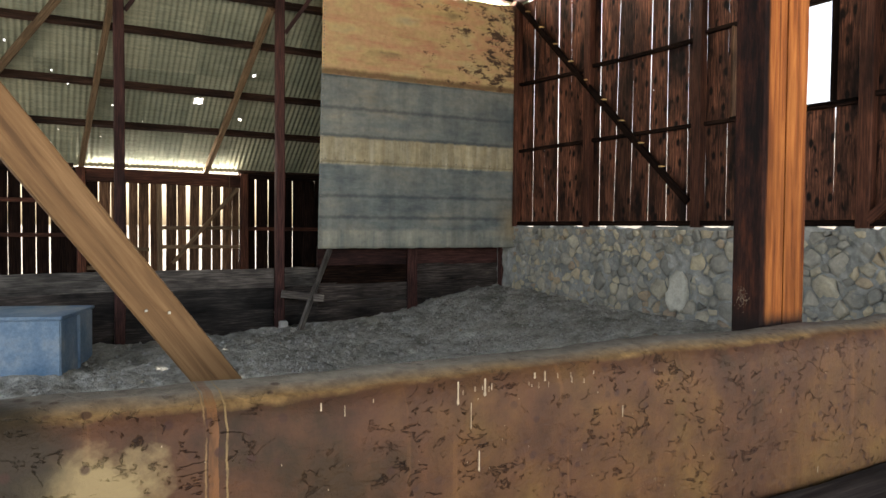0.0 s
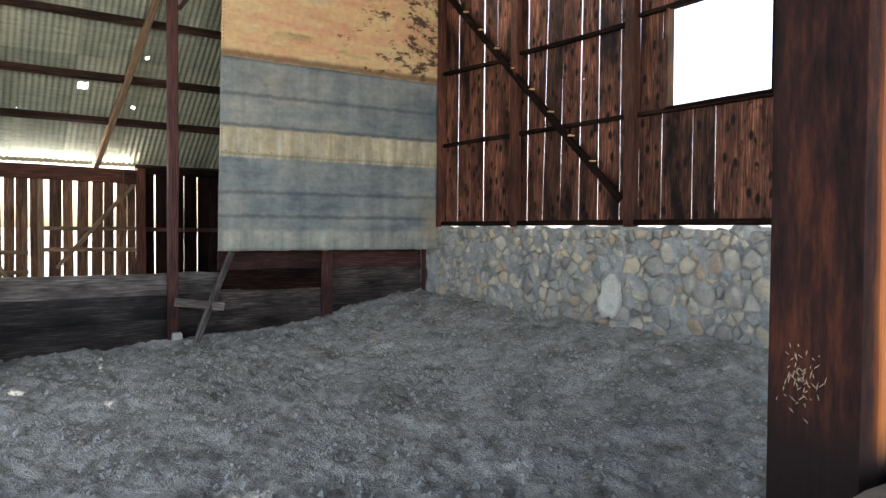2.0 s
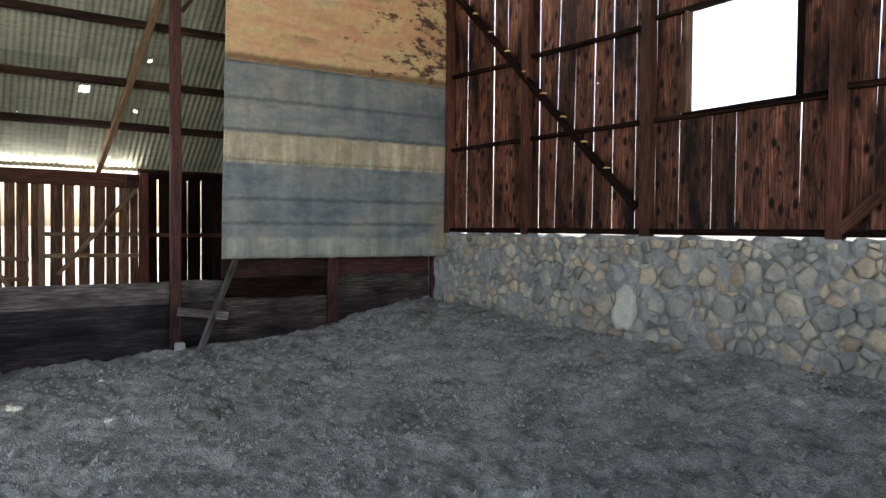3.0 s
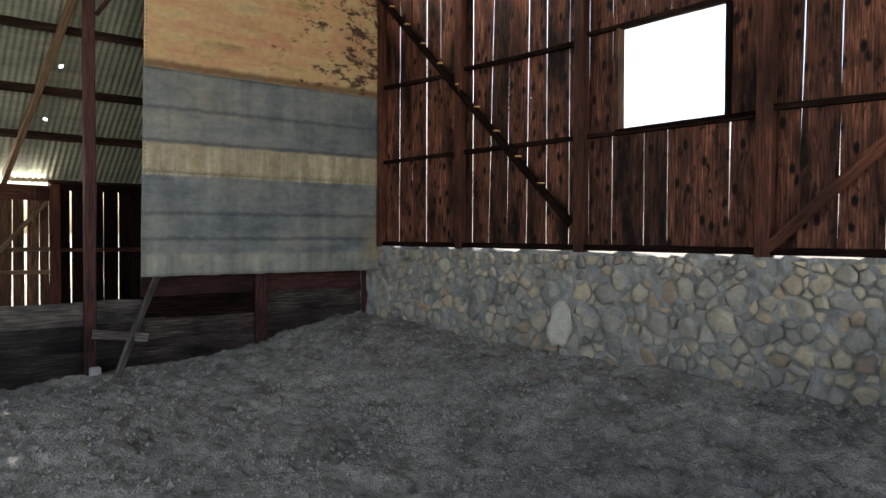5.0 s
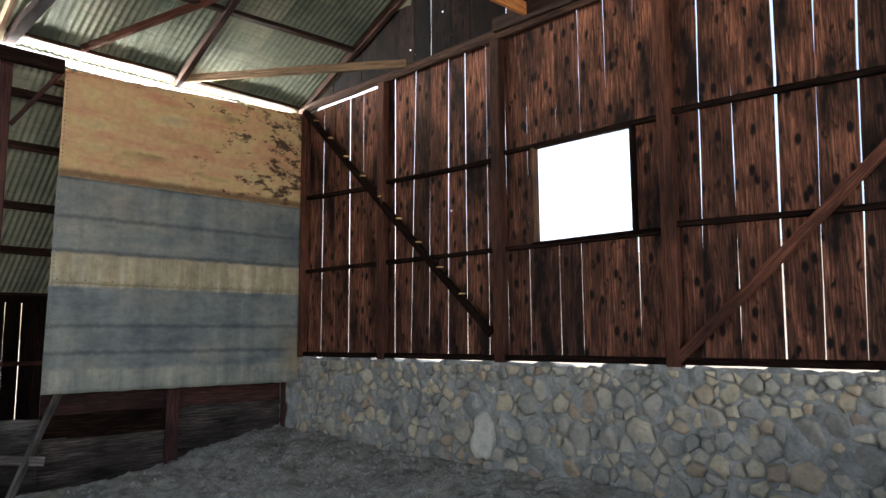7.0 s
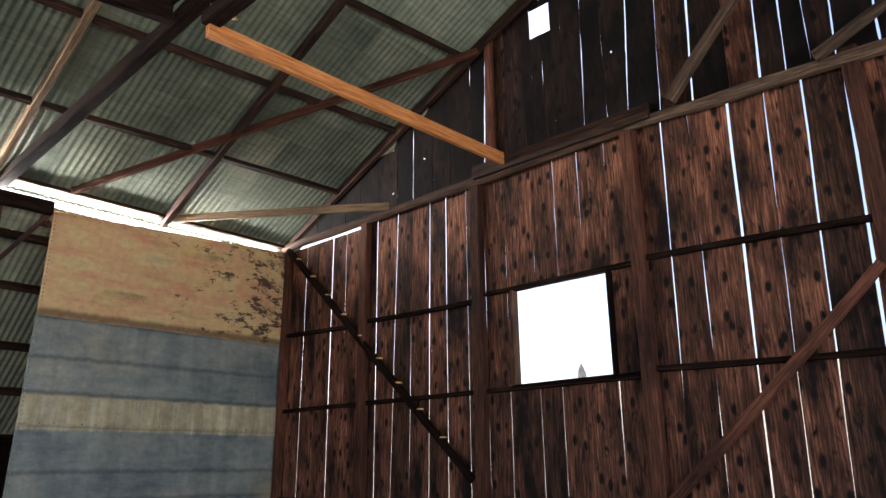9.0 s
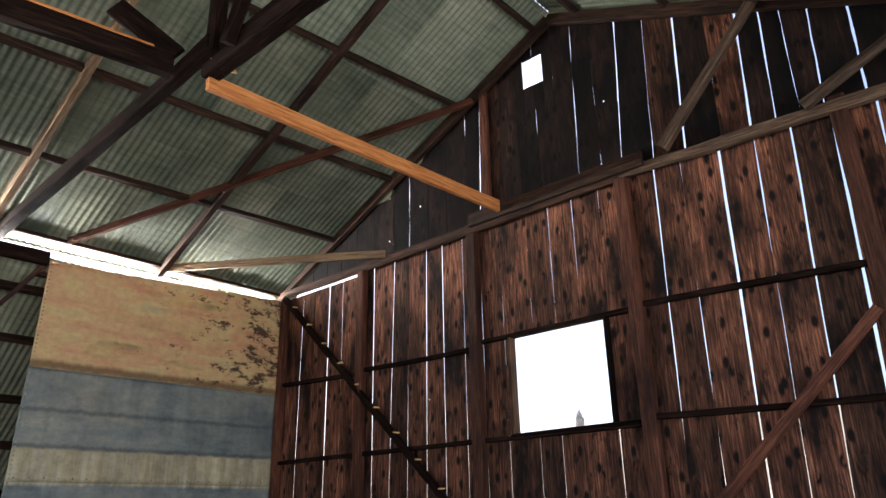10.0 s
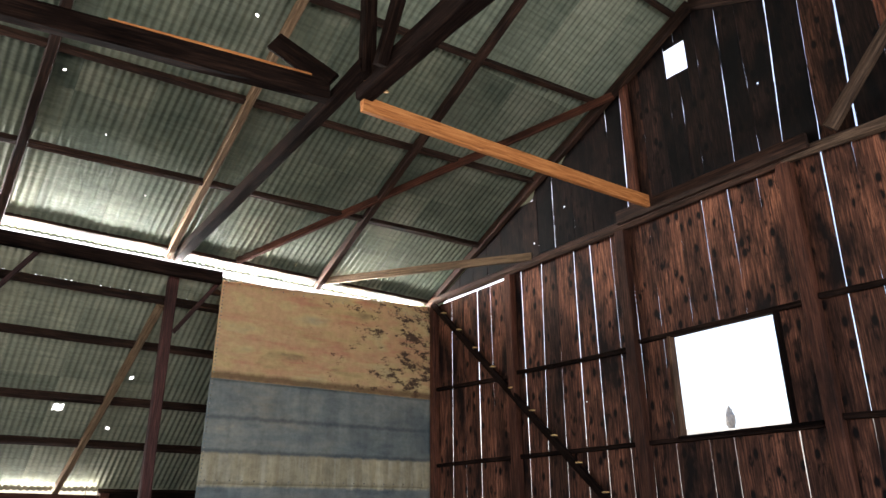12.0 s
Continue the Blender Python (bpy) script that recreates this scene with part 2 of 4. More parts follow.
    bump(nt, bs, m2("ADD", fine, m2("MULTIPLY", wob, 2.0)), 0.35, 0.01)
    return m


M_SHEET = sheet_material()


def earth_material():
    m, nt, bs = nodes("barn_earth")
    p = coords(nt, (1, 1, 1), False)
    a, b, c = noise_tex(nt, p, 1.6, 8.0, 0.68), noise_tex(nt, p, 11.0, 8.0, 0.72), noise_tex(nt, p, 55.0, 6.0, 0.75)
    col = ramp(nt, a, [(0.34, (0.20, 0.188, 0.165)), (0.5, (0.33, 0.316, 0.282)), (0.68, (0.44, 0.425, 0.38))])
    col = mix(nt, 0.5, col, ramp(nt, b, [(0.33, (0.38, 0.36, 0.34)), (0.5, (0.85, 0.85, 0.85)), (0.7, (1.25, 1.25, 1.25))]), "MULTIPLY")
    crumb = add(nt, "ShaderNodeTexVoronoi", Scale=34.0)
    crumb2 = add(nt, "ShaderNodeTexVoronoi", Scale=90.0)
    wv = mix(nt, 0.05, p, add_colour(nt, p, 9.0))
    nt.links.new(wv, crumb.inputs["Vector"])
    nt.links.new(wv, crumb2.inputs["Vector"])
    d = noise_tex(nt, p, 4.0, 6.0, 0.7)
    col = mix(nt, 0.75, col, ramp(nt, d, [(0.34, (0.50, 0.48, 0.45)), (0.5, (0.92, 0.92, 0.90)), (0.66, (1.25, 1.25, 1.25))]), "MULTIPLY")
    col = mix(nt, 0.4, col, ramp(nt, c, [(0.36, (0.35, 0.35, 0.35)), (0.55, (0.95, 0.95, 0.95)), (0.66, (1.35, 1.35, 1.3))]), "MULTIPLY")
    nt.links.new(col, bs.inputs["Base Color"])
    bs.inputs["Roughness"].default_value = 0.95
    h = mix(nt, 0.5, mix(nt, 0.5, b, c), mix(nt, 0.5, ramp(nt, crumb.outputs["Distance"], [(0, (1, 1, 1)), (0.6, (0, 0, 0))]), ramp(nt, crumb2.outputs["Distance"], [(0, (1, 1, 1)), (0.6, (0, 0, 0))])))
    bump(nt, bs, h, 1.0, 0.03)
    return m


def simple(name, stops, scale, rough=0.9, strength=0.5, dist=0.01, island=False, second=30.0):
    m, nt, bs = nodes(name)
    p = coords(nt, (1, 1, 1))
    a, b = noise_tex(nt, p, scale, 6.0, 0.65), noise_tex(nt, p, second, 6.0, 0.7)
    col = ramp(nt, a, stops)
    col = mix(nt, 0.45, col, ramp(nt, b, [(0.3, (0.5, 0.5, 0.5)), (0.7, (1.25, 1.25, 1.25))]), "MULTIPLY")
    if island:
        oi = nt.nodes.new("ShaderNodeObjectInfo" if island == 1 else "ShaderNodeNewGeometry")
        col = mix(nt, 1.0, col, ramp(nt, oi.outputs["Random" if island == 1 else "Random Per Island"], [(0, (0.50, 0.50, 0.48)), (0.3, (0.70, 0.69, 0.65)), (0.6, (0.84, 0.80, 0.70)), (0.82, (1.0, 0.90, 0.70)), (0.93, (0.82, 0.68, 0.52)), (1, (0.58, 0.48, 0.41))]), "MULTIPLY")
    nt.links.new(col, bs.inputs["Base Color"])
    bs.inputs["Roughness"].default_value = rough
    bump(nt, bs, mix(nt, 0.5, a, b), strength, dist)
    return m


M_EARTH = earth_material()
M_STONE = simple("field_stone", [(0.3, (0.26, 0.26, 0.245)), (0.5, (0.42, 0.40, 0.36)), (0.7, (0.58, 0.54, 0.46))], 3.6, strength=0.9, dist=0.02, island=True)
M_STONES = simple("field_stones", [(0.3, (0.26, 0.26, 0.245)), (0.5, (0.42, 0.40, 0.36)), (0.7, (0.58, 0.54, 0.46))], 3.6, strength=0.9, dist=0.02, island=2)
M_MORTAR = simple("stone_mortar", [(0.3, (0.13, 0.13, 0.12)), (0.5, (0.25, 0.25, 0.23)), (0.7, (0.38, 0.37, 0.34))], 4.0, strength=1.0, dist=0.02)
M_DESERT = simple("desert_ground", [(0.3, (0.36, 0.30, 0.22)), (0.7, (0.50, 0.43, 0.32))], 0.8, strength=0.6, dist=0.05, second=5.0)
M_HILL = simple("desert_hill", [(0.3, (0.30, 0.26, 0.20)), (0.7, (0.46, 0.40, 0.31))], 0.05, strength=0.6, dist=1.0, second=0.6)
M_PEBBLE = simple("pebble", [(0.3, (0.20, 0.19, 0.175)), (0.7, (0.34, 0.32, 0.29))], 6.0, island=True)
M_CLOD = simple("clod", [(0.3, (0.17, 0.165, 0.15)), (0.5, (0.27, 0.26, 0.24)), (0.7, (0.40, 0.385, 0.355))], 40.0)
M_TUB = simple("blue_painted_metal", [(0.3, (0.08, 0.14, 0.22)), (0.5, (0.17, 0.235, 0.31)), (0.7, (0.33, 0.36, 0.38))], 2.0, rough=0.6, strength=0.2)
M_PALE = simple("pale_boulder", [(0.3, (0.30, 0.285, 0.24)), (0.5, (0.43, 0.41, 0.345)), (0.7, (0.54, 0.515, 0.43))], 5.0, strength=0.6, dist=0.01)
M_FOOT = simple("pale_concrete", [(0.3, (0.30, 0.29, 0.27)), (0.7, (0.42, 0.40, 0.37))], 8.0)


def lowwall_material():
    m, nt, bs = nodes("cracked_brown_coating")
    p = coords(nt, (1, 1, 1), False)
    a = noise_tex(nt, p, 3.5, 7.0, 0.68)
    streak = noise_tex(nt, coords(nt, (16, 1, 1.2), False), 2.5, 4.0, 0.6)
    fine = noise_tex(nt, p, 60.0, 6.0, 0.7)
    col = ramp(nt, a, [(0.36, (0.026, 0.014, 0.006)), (0.46, (0.050, 0.0215, 0.010)), (0.55, (0.066, 0.031, 0.011)), (0.68, (0.098, 0.056, 0.016))])
    col = mix(nt, 0.5, col, ramp(nt, streak, [(0.3, (0.75, 0.75, 0.75)), (0.6, (1.0, 1.0, 1.0)), (0.75, (1.45, 1.38, 1.2))]), "MULTIPLY")
    mid = noise_tex(nt, p, 17.0, 6.0, 0.7)
    col = mix(nt, 0.6, col, ramp(nt, mid, [(0.32, (0.5, 0.48, 0.46)), (0.5, (1.0, 1.0, 1.0)), (0.7, (1.5, 1.45, 1.3))]), "MULTIPLY")
    # short flaked cracks, wider than tall: thin contours of a noise, broken up by two others
    line = add(nt, "ShaderNodeMath", operation="SUBTRACT")
    nt.links.new(noise_tex(nt, coords(nt, (1, 1, 1.8), False), 17.0, 5.0, 0.62, 0.5), line.inputs[0])
    line.inputs[1].default_value = .5
    size = add(nt, "ShaderNodeMath", operation="ABSOLUTE")
    nt.links.new(line.outputs[0], size.inputs[0])
    crack = ramp(nt, size.outputs[0], [(0.004, (0, 0, 0)), (0.014, (1, 1, 1))])
    where = ramp(nt, noise_tex(nt, p, 44.0, 3.0, 0.6), [(0.49, (1, 1, 1)), (0.54, (0, 0, 0))])
    patchy = ramp(nt, noise_tex(nt, p, 6.0, 3.0, 0.6), [(0.52, (0, 0, 0)), (0.62, (1, 1, 1))])
    crack2 = mix(nt, mix(nt, patchy, where, (1, 1, 1)), crack, (1, 1, 1))
    col = mix(nt, 1.0, col, mix(nt, crack2, (0.38, 0.33, 0.29), (1, 1, 1)), "MULTIPLY")
    geo = nt.nodes.new("ShaderNodeTexCoord")
    sep = nt.nodes.new("ShaderNodeSeparateXYZ")
    nt.links.new(geo.outputs["Object"], sep.inputs[0])
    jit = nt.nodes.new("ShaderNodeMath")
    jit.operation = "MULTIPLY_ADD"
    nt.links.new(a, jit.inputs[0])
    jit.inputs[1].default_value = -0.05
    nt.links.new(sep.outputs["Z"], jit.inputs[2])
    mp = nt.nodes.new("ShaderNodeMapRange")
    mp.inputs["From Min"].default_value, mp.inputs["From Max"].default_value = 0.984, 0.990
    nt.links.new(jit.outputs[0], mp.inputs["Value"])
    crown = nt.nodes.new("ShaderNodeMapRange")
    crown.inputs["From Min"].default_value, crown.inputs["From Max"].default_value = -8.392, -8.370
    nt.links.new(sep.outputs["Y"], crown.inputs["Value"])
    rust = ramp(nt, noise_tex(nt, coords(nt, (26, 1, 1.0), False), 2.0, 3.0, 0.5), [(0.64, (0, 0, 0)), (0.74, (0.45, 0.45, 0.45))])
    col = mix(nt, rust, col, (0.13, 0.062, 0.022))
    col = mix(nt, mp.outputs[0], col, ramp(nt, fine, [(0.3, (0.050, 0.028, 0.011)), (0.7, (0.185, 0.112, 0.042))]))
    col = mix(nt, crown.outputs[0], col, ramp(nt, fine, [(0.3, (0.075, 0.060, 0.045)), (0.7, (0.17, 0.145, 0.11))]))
    run = nt.nodes.new("ShaderNodeMath")
    run.operation = "MULTIPLY_ADD"
    nt.links.new(mid, run.inputs[0])
    run.inputs[1].default_value = .008
    nt.links.new(sep.outputs["X"], run.inputs[2])
    for x_run, half, tint in ((-6.397, .0045, (0.12, 0.052, 0.018)), (-6.385, .0009, (0.17, 0.115, 0.05)), (-6.404, .0008, (0.17, 0.105, 0.045))):
        off = nt.nodes.new("ShaderNodeMath")
        off.operation = "COMPARE"
        nt.links.new(run.outputs[0], off.inputs[0])
        off.inputs[1].default_value, off.inputs[2].default_value = x_run, half
        soft = ramp(nt, noise_tex(nt, coords(nt, (30, 1, 9), False), 2.0, 3.0, 0.6), [(0.36, (0, 0, 0)), (0.55, (.8, .8, .8))])
        col = mix(nt, mix(nt, 1.0, off.outputs[0], soft, "MULTIPLY"), col, tint)
    d = nt.nodes.new("ShaderNodeVectorMath")
    d.operation = "DISTANCE"
    d.inputs[1].default_value = (-6.50, -8.41, .935)
    nt.links.new(geo.outputs["Object"], d.inputs[0])
    dd = nt.nodes.new("ShaderNodeMath")
    dd.operation = "MULTIPLY_ADD"
    nt.links.new(noise_tex(nt, p, 22.0, 5.0, 0.6), dd.inputs[0])
    dd.inputs[1].default_value = .09
    nt.links.new(d.outputs["Value"], dd.inputs[2])
    col = mix(nt, ramp(nt, dd.outputs[0], [(0.085, (1, 1, 1)), (0.105, (0, 0, 0))]), col, (0.17, 0.125, 0.06))
    dark = nt.nodes.new("ShaderNodeVectorMath")
    dark.operation = "DISTANCE"
    dark.inputs[1].default_value = (-6.585, -8.41, .985)
    nt.links.new(geo.outputs["Object"], dark.inputs[0])
    edge = nt.nodes.new("ShaderNodeMath")
    edge.operation = "MULTIPLY_ADD"
    nt.links.new(mid, edge.inputs[0])
    edge.inputs[1].default_value = .07
    nt.links.new(dark.outputs["Value"], edge.inputs[2])
    col = mix(nt, ramp(nt, edge.outputs[0], [(0.085, (.85, .85, .85)), (0.12, (0, 0, 0))]), col, (0.014, 0.011, 0.006))
    spots = add(nt, "ShaderNodeTexVoronoi", Scale=42.0)
    nt.links.new(p, spots.inputs["Vector"])
    mask = ramp(nt, noise_tex(nt, p, 7.0, 3.0, 0.6), [(0.46, (1, 1, 1)), (0.56, (0, 0, 0))])
    col = mix(nt, mix(nt, mask, (0, 0, 0), ramp(nt, spots.outputs["Distance"], [(0.16, (0.8, 0.8, 0.8)), (0.24, (0, 0, 0))])), col, (0.028, 0.012, 0.008))
    nt.links.new(col, bs.inputs["Base Color"])
    bs.inputs["Roughness"].default_value = 0.6
    bump(nt, bs, mix(nt, 0.5, mix(nt, 0.6, fine, crack2), mid), 0.9, 0.008)
    return m


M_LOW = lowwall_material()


# ---- mesh helpers ----
def link_mesh(name, mesh, material, parent=None, label="", matrix=None):
    ob = new(name, mesh)
    if material and not mesh.materials:
        mesh.materials.append(material)
    if parent:
        ob.parent = parent
    if matrix is not None:
        ob.matrix_basis = matrix
    if label:
        ob["label"] = label
    return ob


def part(name, bm, material, parent=None, label="", matrix=None, smooth=False):
    mesh = bpy.data.meshes.new(name)
    bmesh.ops.recalc_face_normals(bm, faces=bm.faces[:])
    bm.to_mesh(mesh)
    bm.free()
    if smooth:
        for f in mesh.polygons:
            f.use_smooth = True
    return link_mesh(name, mesh, material, parent, label, matrix)


def empty(name, at, label="", category="", group="", kind=""):
    ob = tagged(new(name), label, category, group, kind)
    ob.location = at
    return ob


R = random.Random(7)
DARK = random.Random(16)


def timber_mesh(length, w, h, rough=0.003, segs=None, round_=False, taper=1.0, seed=None):
    """A timber along its own x from 0 to length, w wide (y), h deep (z), with worn edges."""
    rr = random.Random(seed if seed is not None else R.random())
    segs = segs or max(1, min(10, int(length / 0.5)))
    c = min(w, h) * (0.30 if round_ else 0.10)
    prof = [(w / 2 - c, h / 2), (w / 2, h / 2 - c), (w / 2, -h / 2 + c), (w / 2 - c, -h / 2), (-w / 2 + c, -h / 2), (-w / 2, -h / 2 + c), (-w / 2, h / 2 - c), (-w / 2 + c, h / 2)]
    bm = bmesh.new()
    rings = []
    bend = (rr.uniform(-1, 1) * rough, rr.uniform(-1, 1) * rough)
    for i in range(segs + 1):
        k = 1 - (1 - taper) * i / segs
        s = math.sin(math.pi * i / segs)
        rings.append([bm.verts.new((length * i / segs, (y + rr.uniform(-1, 1) * rough) * k + bend[0] * s * 3, (z + rr.uniform(-1, 1) * rough) * k + bend[1] * s * 3)) for y, z in prof])
    for a, b in zip(rings, rings[1:]):
        for j in range(8):
            bm.faces.new((a[j], a[(j + 1) % 8], b[(j + 1) % 8], b[j]))
    bm.faces.new(rings[0])
    bm.faces.new(rings[-1][::-1])
    return bm


def along(p0, p1, side=(0, 0, 1)):
    """The matrix whose x runs from p0 to p1, with its z as near as can be to side."""
    x = (Vector(p1) - Vector(p0)).normalized()
    z = Vector(side)
    z = (z - x * z.dot(x)).normalized()
    y = z.cross(x)
    m = Matrix((x, y, z)).transposed().to_4x4()
    m.translation = Vector(p0)
    return m


def timber(name, p0, p1, w, h, material, parent=None, side=(0, 0, 1), label="", **kw):
    """w across side, h along side."""
    length = (Vector(p1) - Vector(p0)).length
    m = along(p0, p1, side)
    if parent:
        m = Matrix.Translation(-parent.location) @ m
    return part(name, timber_mesh(length, w, h, **kw), material, parent, label, m)


# ---- ground ----
def floor_height(x, y):
    """The pen's earth: low towards the open side, banked up at the stone wall and in the corner."""
    h = -0.36
    h += 0.50 * math.exp(-(x * x) / 2.6) * (1 if y < 0 else 1)
    h += 0.16 * math.exp(-((y - 0.3) ** 2) / 3.0) * math.exp(-((x + 2.5) ** 2) / 14.0)
    return h


def earth_relief(v):
    """Trodden lumps and hollows."""
    return 0.035 * noise.noise(v * 1.7) + 0.042 * noise.noise(v * 3.7) - 0.045 * abs(noise.noise(v * 6.7)) + 0.018 * noise.noise(v * 14) + 0.012 * noise.noise(v * 27) + .006


def ground():
    x0, y0 = -10.2, -9.9
    pts = []
    nx, ny = 420, 540
    sx, sy = 10.5 / nx, 13.6 / ny
    rr = random.Random(3)
    pits = [(-3.12, -4.82, .10), (-1.05, -5.63, .18), (-3.05, -4.52, .07), (-1.5, -6.1, .09), (-1.55, -5.6, .08), (-4.1, -3.4, .08), (-2.9, -1.75, .06), (-4.2, -2.19, .07), (-4.1, -1.9, .05), (-3.4, -2.6, .05)]
    pits += [(rr.uniform(-9, -0.5), rr.uniform(-8, 0.2), rr.uniform(0.02, 0.06)) for _ in range(240)]
    for j in range(ny + 1):
        for i in range(nx + 1):
            x, y = x0 + i * sx, y0 + j * sy
            v = Vector((x, y, 0))
            z = floor_height(x, y) + earth_relief(v)
            pts.append([x, y, z])
    arr = np.array(pts)
    for px, py, dep in pits:
        d2 = (arr[:, 0] - px) ** 2 + (arr[:, 1] - py) ** 2
        r = 0.05 + 0.4 * dep
        arr[:, 2] -= dep * np.exp(-d2 / (r * r)) - 0.35 * dep * np.exp(-d2 / (4 * r * r))
    w = nx + 1
    faces = [(j * w + i, j * w + i + 1, (j + 1) * w + i + 1, (j + 1) * w + i) for j in range(ny) for i in range(nx)]
    me = bpy.data.meshes.new("floor")
    me.from_pydata(arr.tolist(), [], faces)
    for f in me.polygons:
        f.use_smooth = True
    ob = link_mesh("floor", me, M_EARTH)
    tagged(ob, "loose grey trodden barn earth with hoof pits and gravel", "floor", kind="structure")


def clods():
    """Crumbs of earth and gravel strewn over the pen, one mesh."""
    rng = np.random.default_rng(11)
    n = 22000
    x = rng.uniform(-6.6, -.12, n)
    y = rng.uniform(-7.6, .25, n)
    size = .004 + .020 * rng.random(n) ** 3.4 + .028 * rng.random(n) ** 26
    clump = np.array([noise.noise(Vector((a * 1.3, b * 1.3, 7))) for a, b in zip(x, y)])
    keep = rng.random(n) < .55 + clump
    x, y, size = x[keep], y[keep], size[keep]
    base = np.array([(1, 0, 0), (-1, 0, 0), (0, 1, 0), (0, -1, 0), (0, 0, .8), (0, 0, -.6)])
    tri = np.array([(0, 2, 4), (2, 1, 4), (1, 3, 4), (3, 0, 4), (2, 0, 5), (1, 2, 5), (3, 1, 5), (0, 3, 5)])
    verts, faces = [], []
    for k, (a, b, s) in enumerate(zip(x, y, size)):
        v = Vector((a, b, 0))
        z = floor_height(a, b) + earth_relief(v)
        turn = rng.random() * 3.14
        c, sn = math.cos(turn), math.sin(turn)
        p = base * s * rng.uniform(.6, 1.4, (6, 1))
        q = np.stack([p[:, 0] * c - p[:, 1] * sn + a, p[:, 0] * sn + p[:, 1] * c + b, p[:, 2] + z + s * .3], 1)
        verts.append(q)
        faces.append(tri + 6 * k)
    me = bpy.data.meshes.new("gravel")
    me.from_pydata(np.concatenate(verts).tolist(), [], np.concatenate(faces).tolist())
    tagged(link_mesh("gravel", me, M_CLOD), "fine gravel and crumbs of dry earth on the barn floor", "gravel", kind="stuff")


def outside():
    bm = bmesh.new()
    ring = []
    radii = [0, 8, 16, 40, 100, 300, 900, 3000]
    seg = 48
    for r in radii:
        row = []
        for k in range(seg):
            a = 2 * math.pi * k / seg
            x, y = -4 + r * math.cos(a), -3 + r * math.sin(a)
            z = -0.62 - (0.0 if r < 10 else 0.01 * min(r, 100))
            row.append(bm.verts.new((x, y, z)))
        ring.append(row)
    for a, b in zip(ring[1:], ring[2:]):
        for k in range(seg):
            bm.faces.new((a[k], a[(k + 1) % seg], b[(k + 1) % seg], b[k]))
    bm.faces.new(ring[1])
    bmesh.ops.delete(bm, geom=ring[0], context="VERTS")
    tagged(part("ground", bm, M_DESERT), "pale dry desert ground around the barn", "ground", kind="structure")
    bm = bmesh.new()
    rows = []
    for j in range(13):
        row = []
        for i in range(40):
            x, y = 60 + j * 18, -160 + i * 10
            h = 26.2 * math.exp(-((j - 6) / 3.5) ** 2) * (1 + 0.10 * noise.noise(Vector((x * .02, y * .02, 3)))) + 1.5 * noise.noise(Vector((x * .07, y * .07, 0)))
            row.append(bm.verts.new((x, y, -2.5 + max(0, h) * min(1, j / 2))))
        rows.append(row)
    for a, b in zip(rows, rows[1:]):
        for i in range(39):
            bm.faces.new((a[i], a[i + 1], b[i + 1], b[i]))
    tagged(part("backdrop_hill", bm, M_HILL, smooth=True), "low bare desert hill beyond the barn", "hill", kind="structure")


ROCK_AT = (164.0, 95.0, 23.5)
M_ROCK = simple("pale_rock", [(0.3, (0.42, 0.37, 0.31)), (0.7, (0.64, 0.58, 0.50))], 0.5, strength=0.6, dist=0.2, second=3.0)


def rock_spire():
    """The standing rock on the slope that shows in the window opening."""
    bm = bmesh.new()
    bmesh.ops.create_icosphere(bm, subdivisions=3, radius=1)
    for v in bm.verts:
        k = 2.6 + 0.6 * noise.noise(v.co * 2.3)
        v.co = Vector((v.co.x * .45 * k, v.co.y * .45 * k, v.co.z * 1.2 * k + 2.0))
        if v.co.z > 3.0:
            v.co.x *= 0.75
            v.co.y *= 0.75
    ob = part("standing_rock", bm, M_ROCK)
    ob.location = ROCK_AT
    tagged(ob, "pale standing rock on the slope outside the barn", "rock")
    return ob


# ---- stone wall ----
def clip(poly, px, py, nx, ny):
    out = []
    for i in range(len(poly)):
        a, b = poly[i], poly[(i + 1) % len(poly)]
        da, db = (a[0] - px) * nx + (a[1] - py) * ny, (b[0] - px) * nx + (b[1] - py) * ny
        if da <= 0:
            out.append(a)
        if (da < 0 < db) or (db < 0 < da):
            t = da / (da - db)
            out.append((a[0] + (b[0] - a[0]) * t, a[1] + (b[1] - a[1]) * t))
    return out


def stone_mesh(poly, rr):
    """A stone from its outline in y and z, standing 3 to 9 cm proud."""
    cy = sum(p[0] for p in poly) / len(poly)
    cz = sum(p[1] for p in poly) / len(poly)
    poly = [(p[0] - cy, p[1] - cz) for p in poly]
    cut = rr.choice((.07, .11, .17))
    q = []
    for i in range(len(poly)):
        a, b = poly[i], poly[(i + 1) % len(poly)]
        q += [(a[0] * (1 - cut) + b[0] * cut, a[1] * (1 - cut) + b[1] * cut), (a[0] * cut + b[0] * (1 - cut), a[1] * cut + b[1] * (1 - cut))]
    poly = q
    poly = [(y * k, z * k * rr.uniform(.96, 1.03)) for y, z in poly for k in (rr.uniform(.80, 1.02),)]
    deep = rr.uniform(0.010, 0.060)
    bm = bmesh.new()
    rings = []
    tilt = (rr.uniform(-.22, .22), rr.uniform(-.22, .22))
    for s, d in ((1.0, -0.03), (1.0, deep * .45), (rr.uniform(.80, .92), deep * .9), (0.55, deep * rr.uniform(.9, 1.1))):
        rings.append([bm.verts.new((-(d + (tilt[0] * y + tilt[1] * z) * (s > .9 and d < 0 and 0 or 1) + rr.uniform(-.003, .003)), y * s, z * s)) for y, z in poly])
    n = len(poly)
    for a, b in zip(rings, rings[1:]):
        for j in range(n):
            bm.faces.new((a[j], a[(j + 1) % n], b[(j + 1) % n], b[j]))
    bm.faces.new(rings[-1])
    return bm, cy, cz


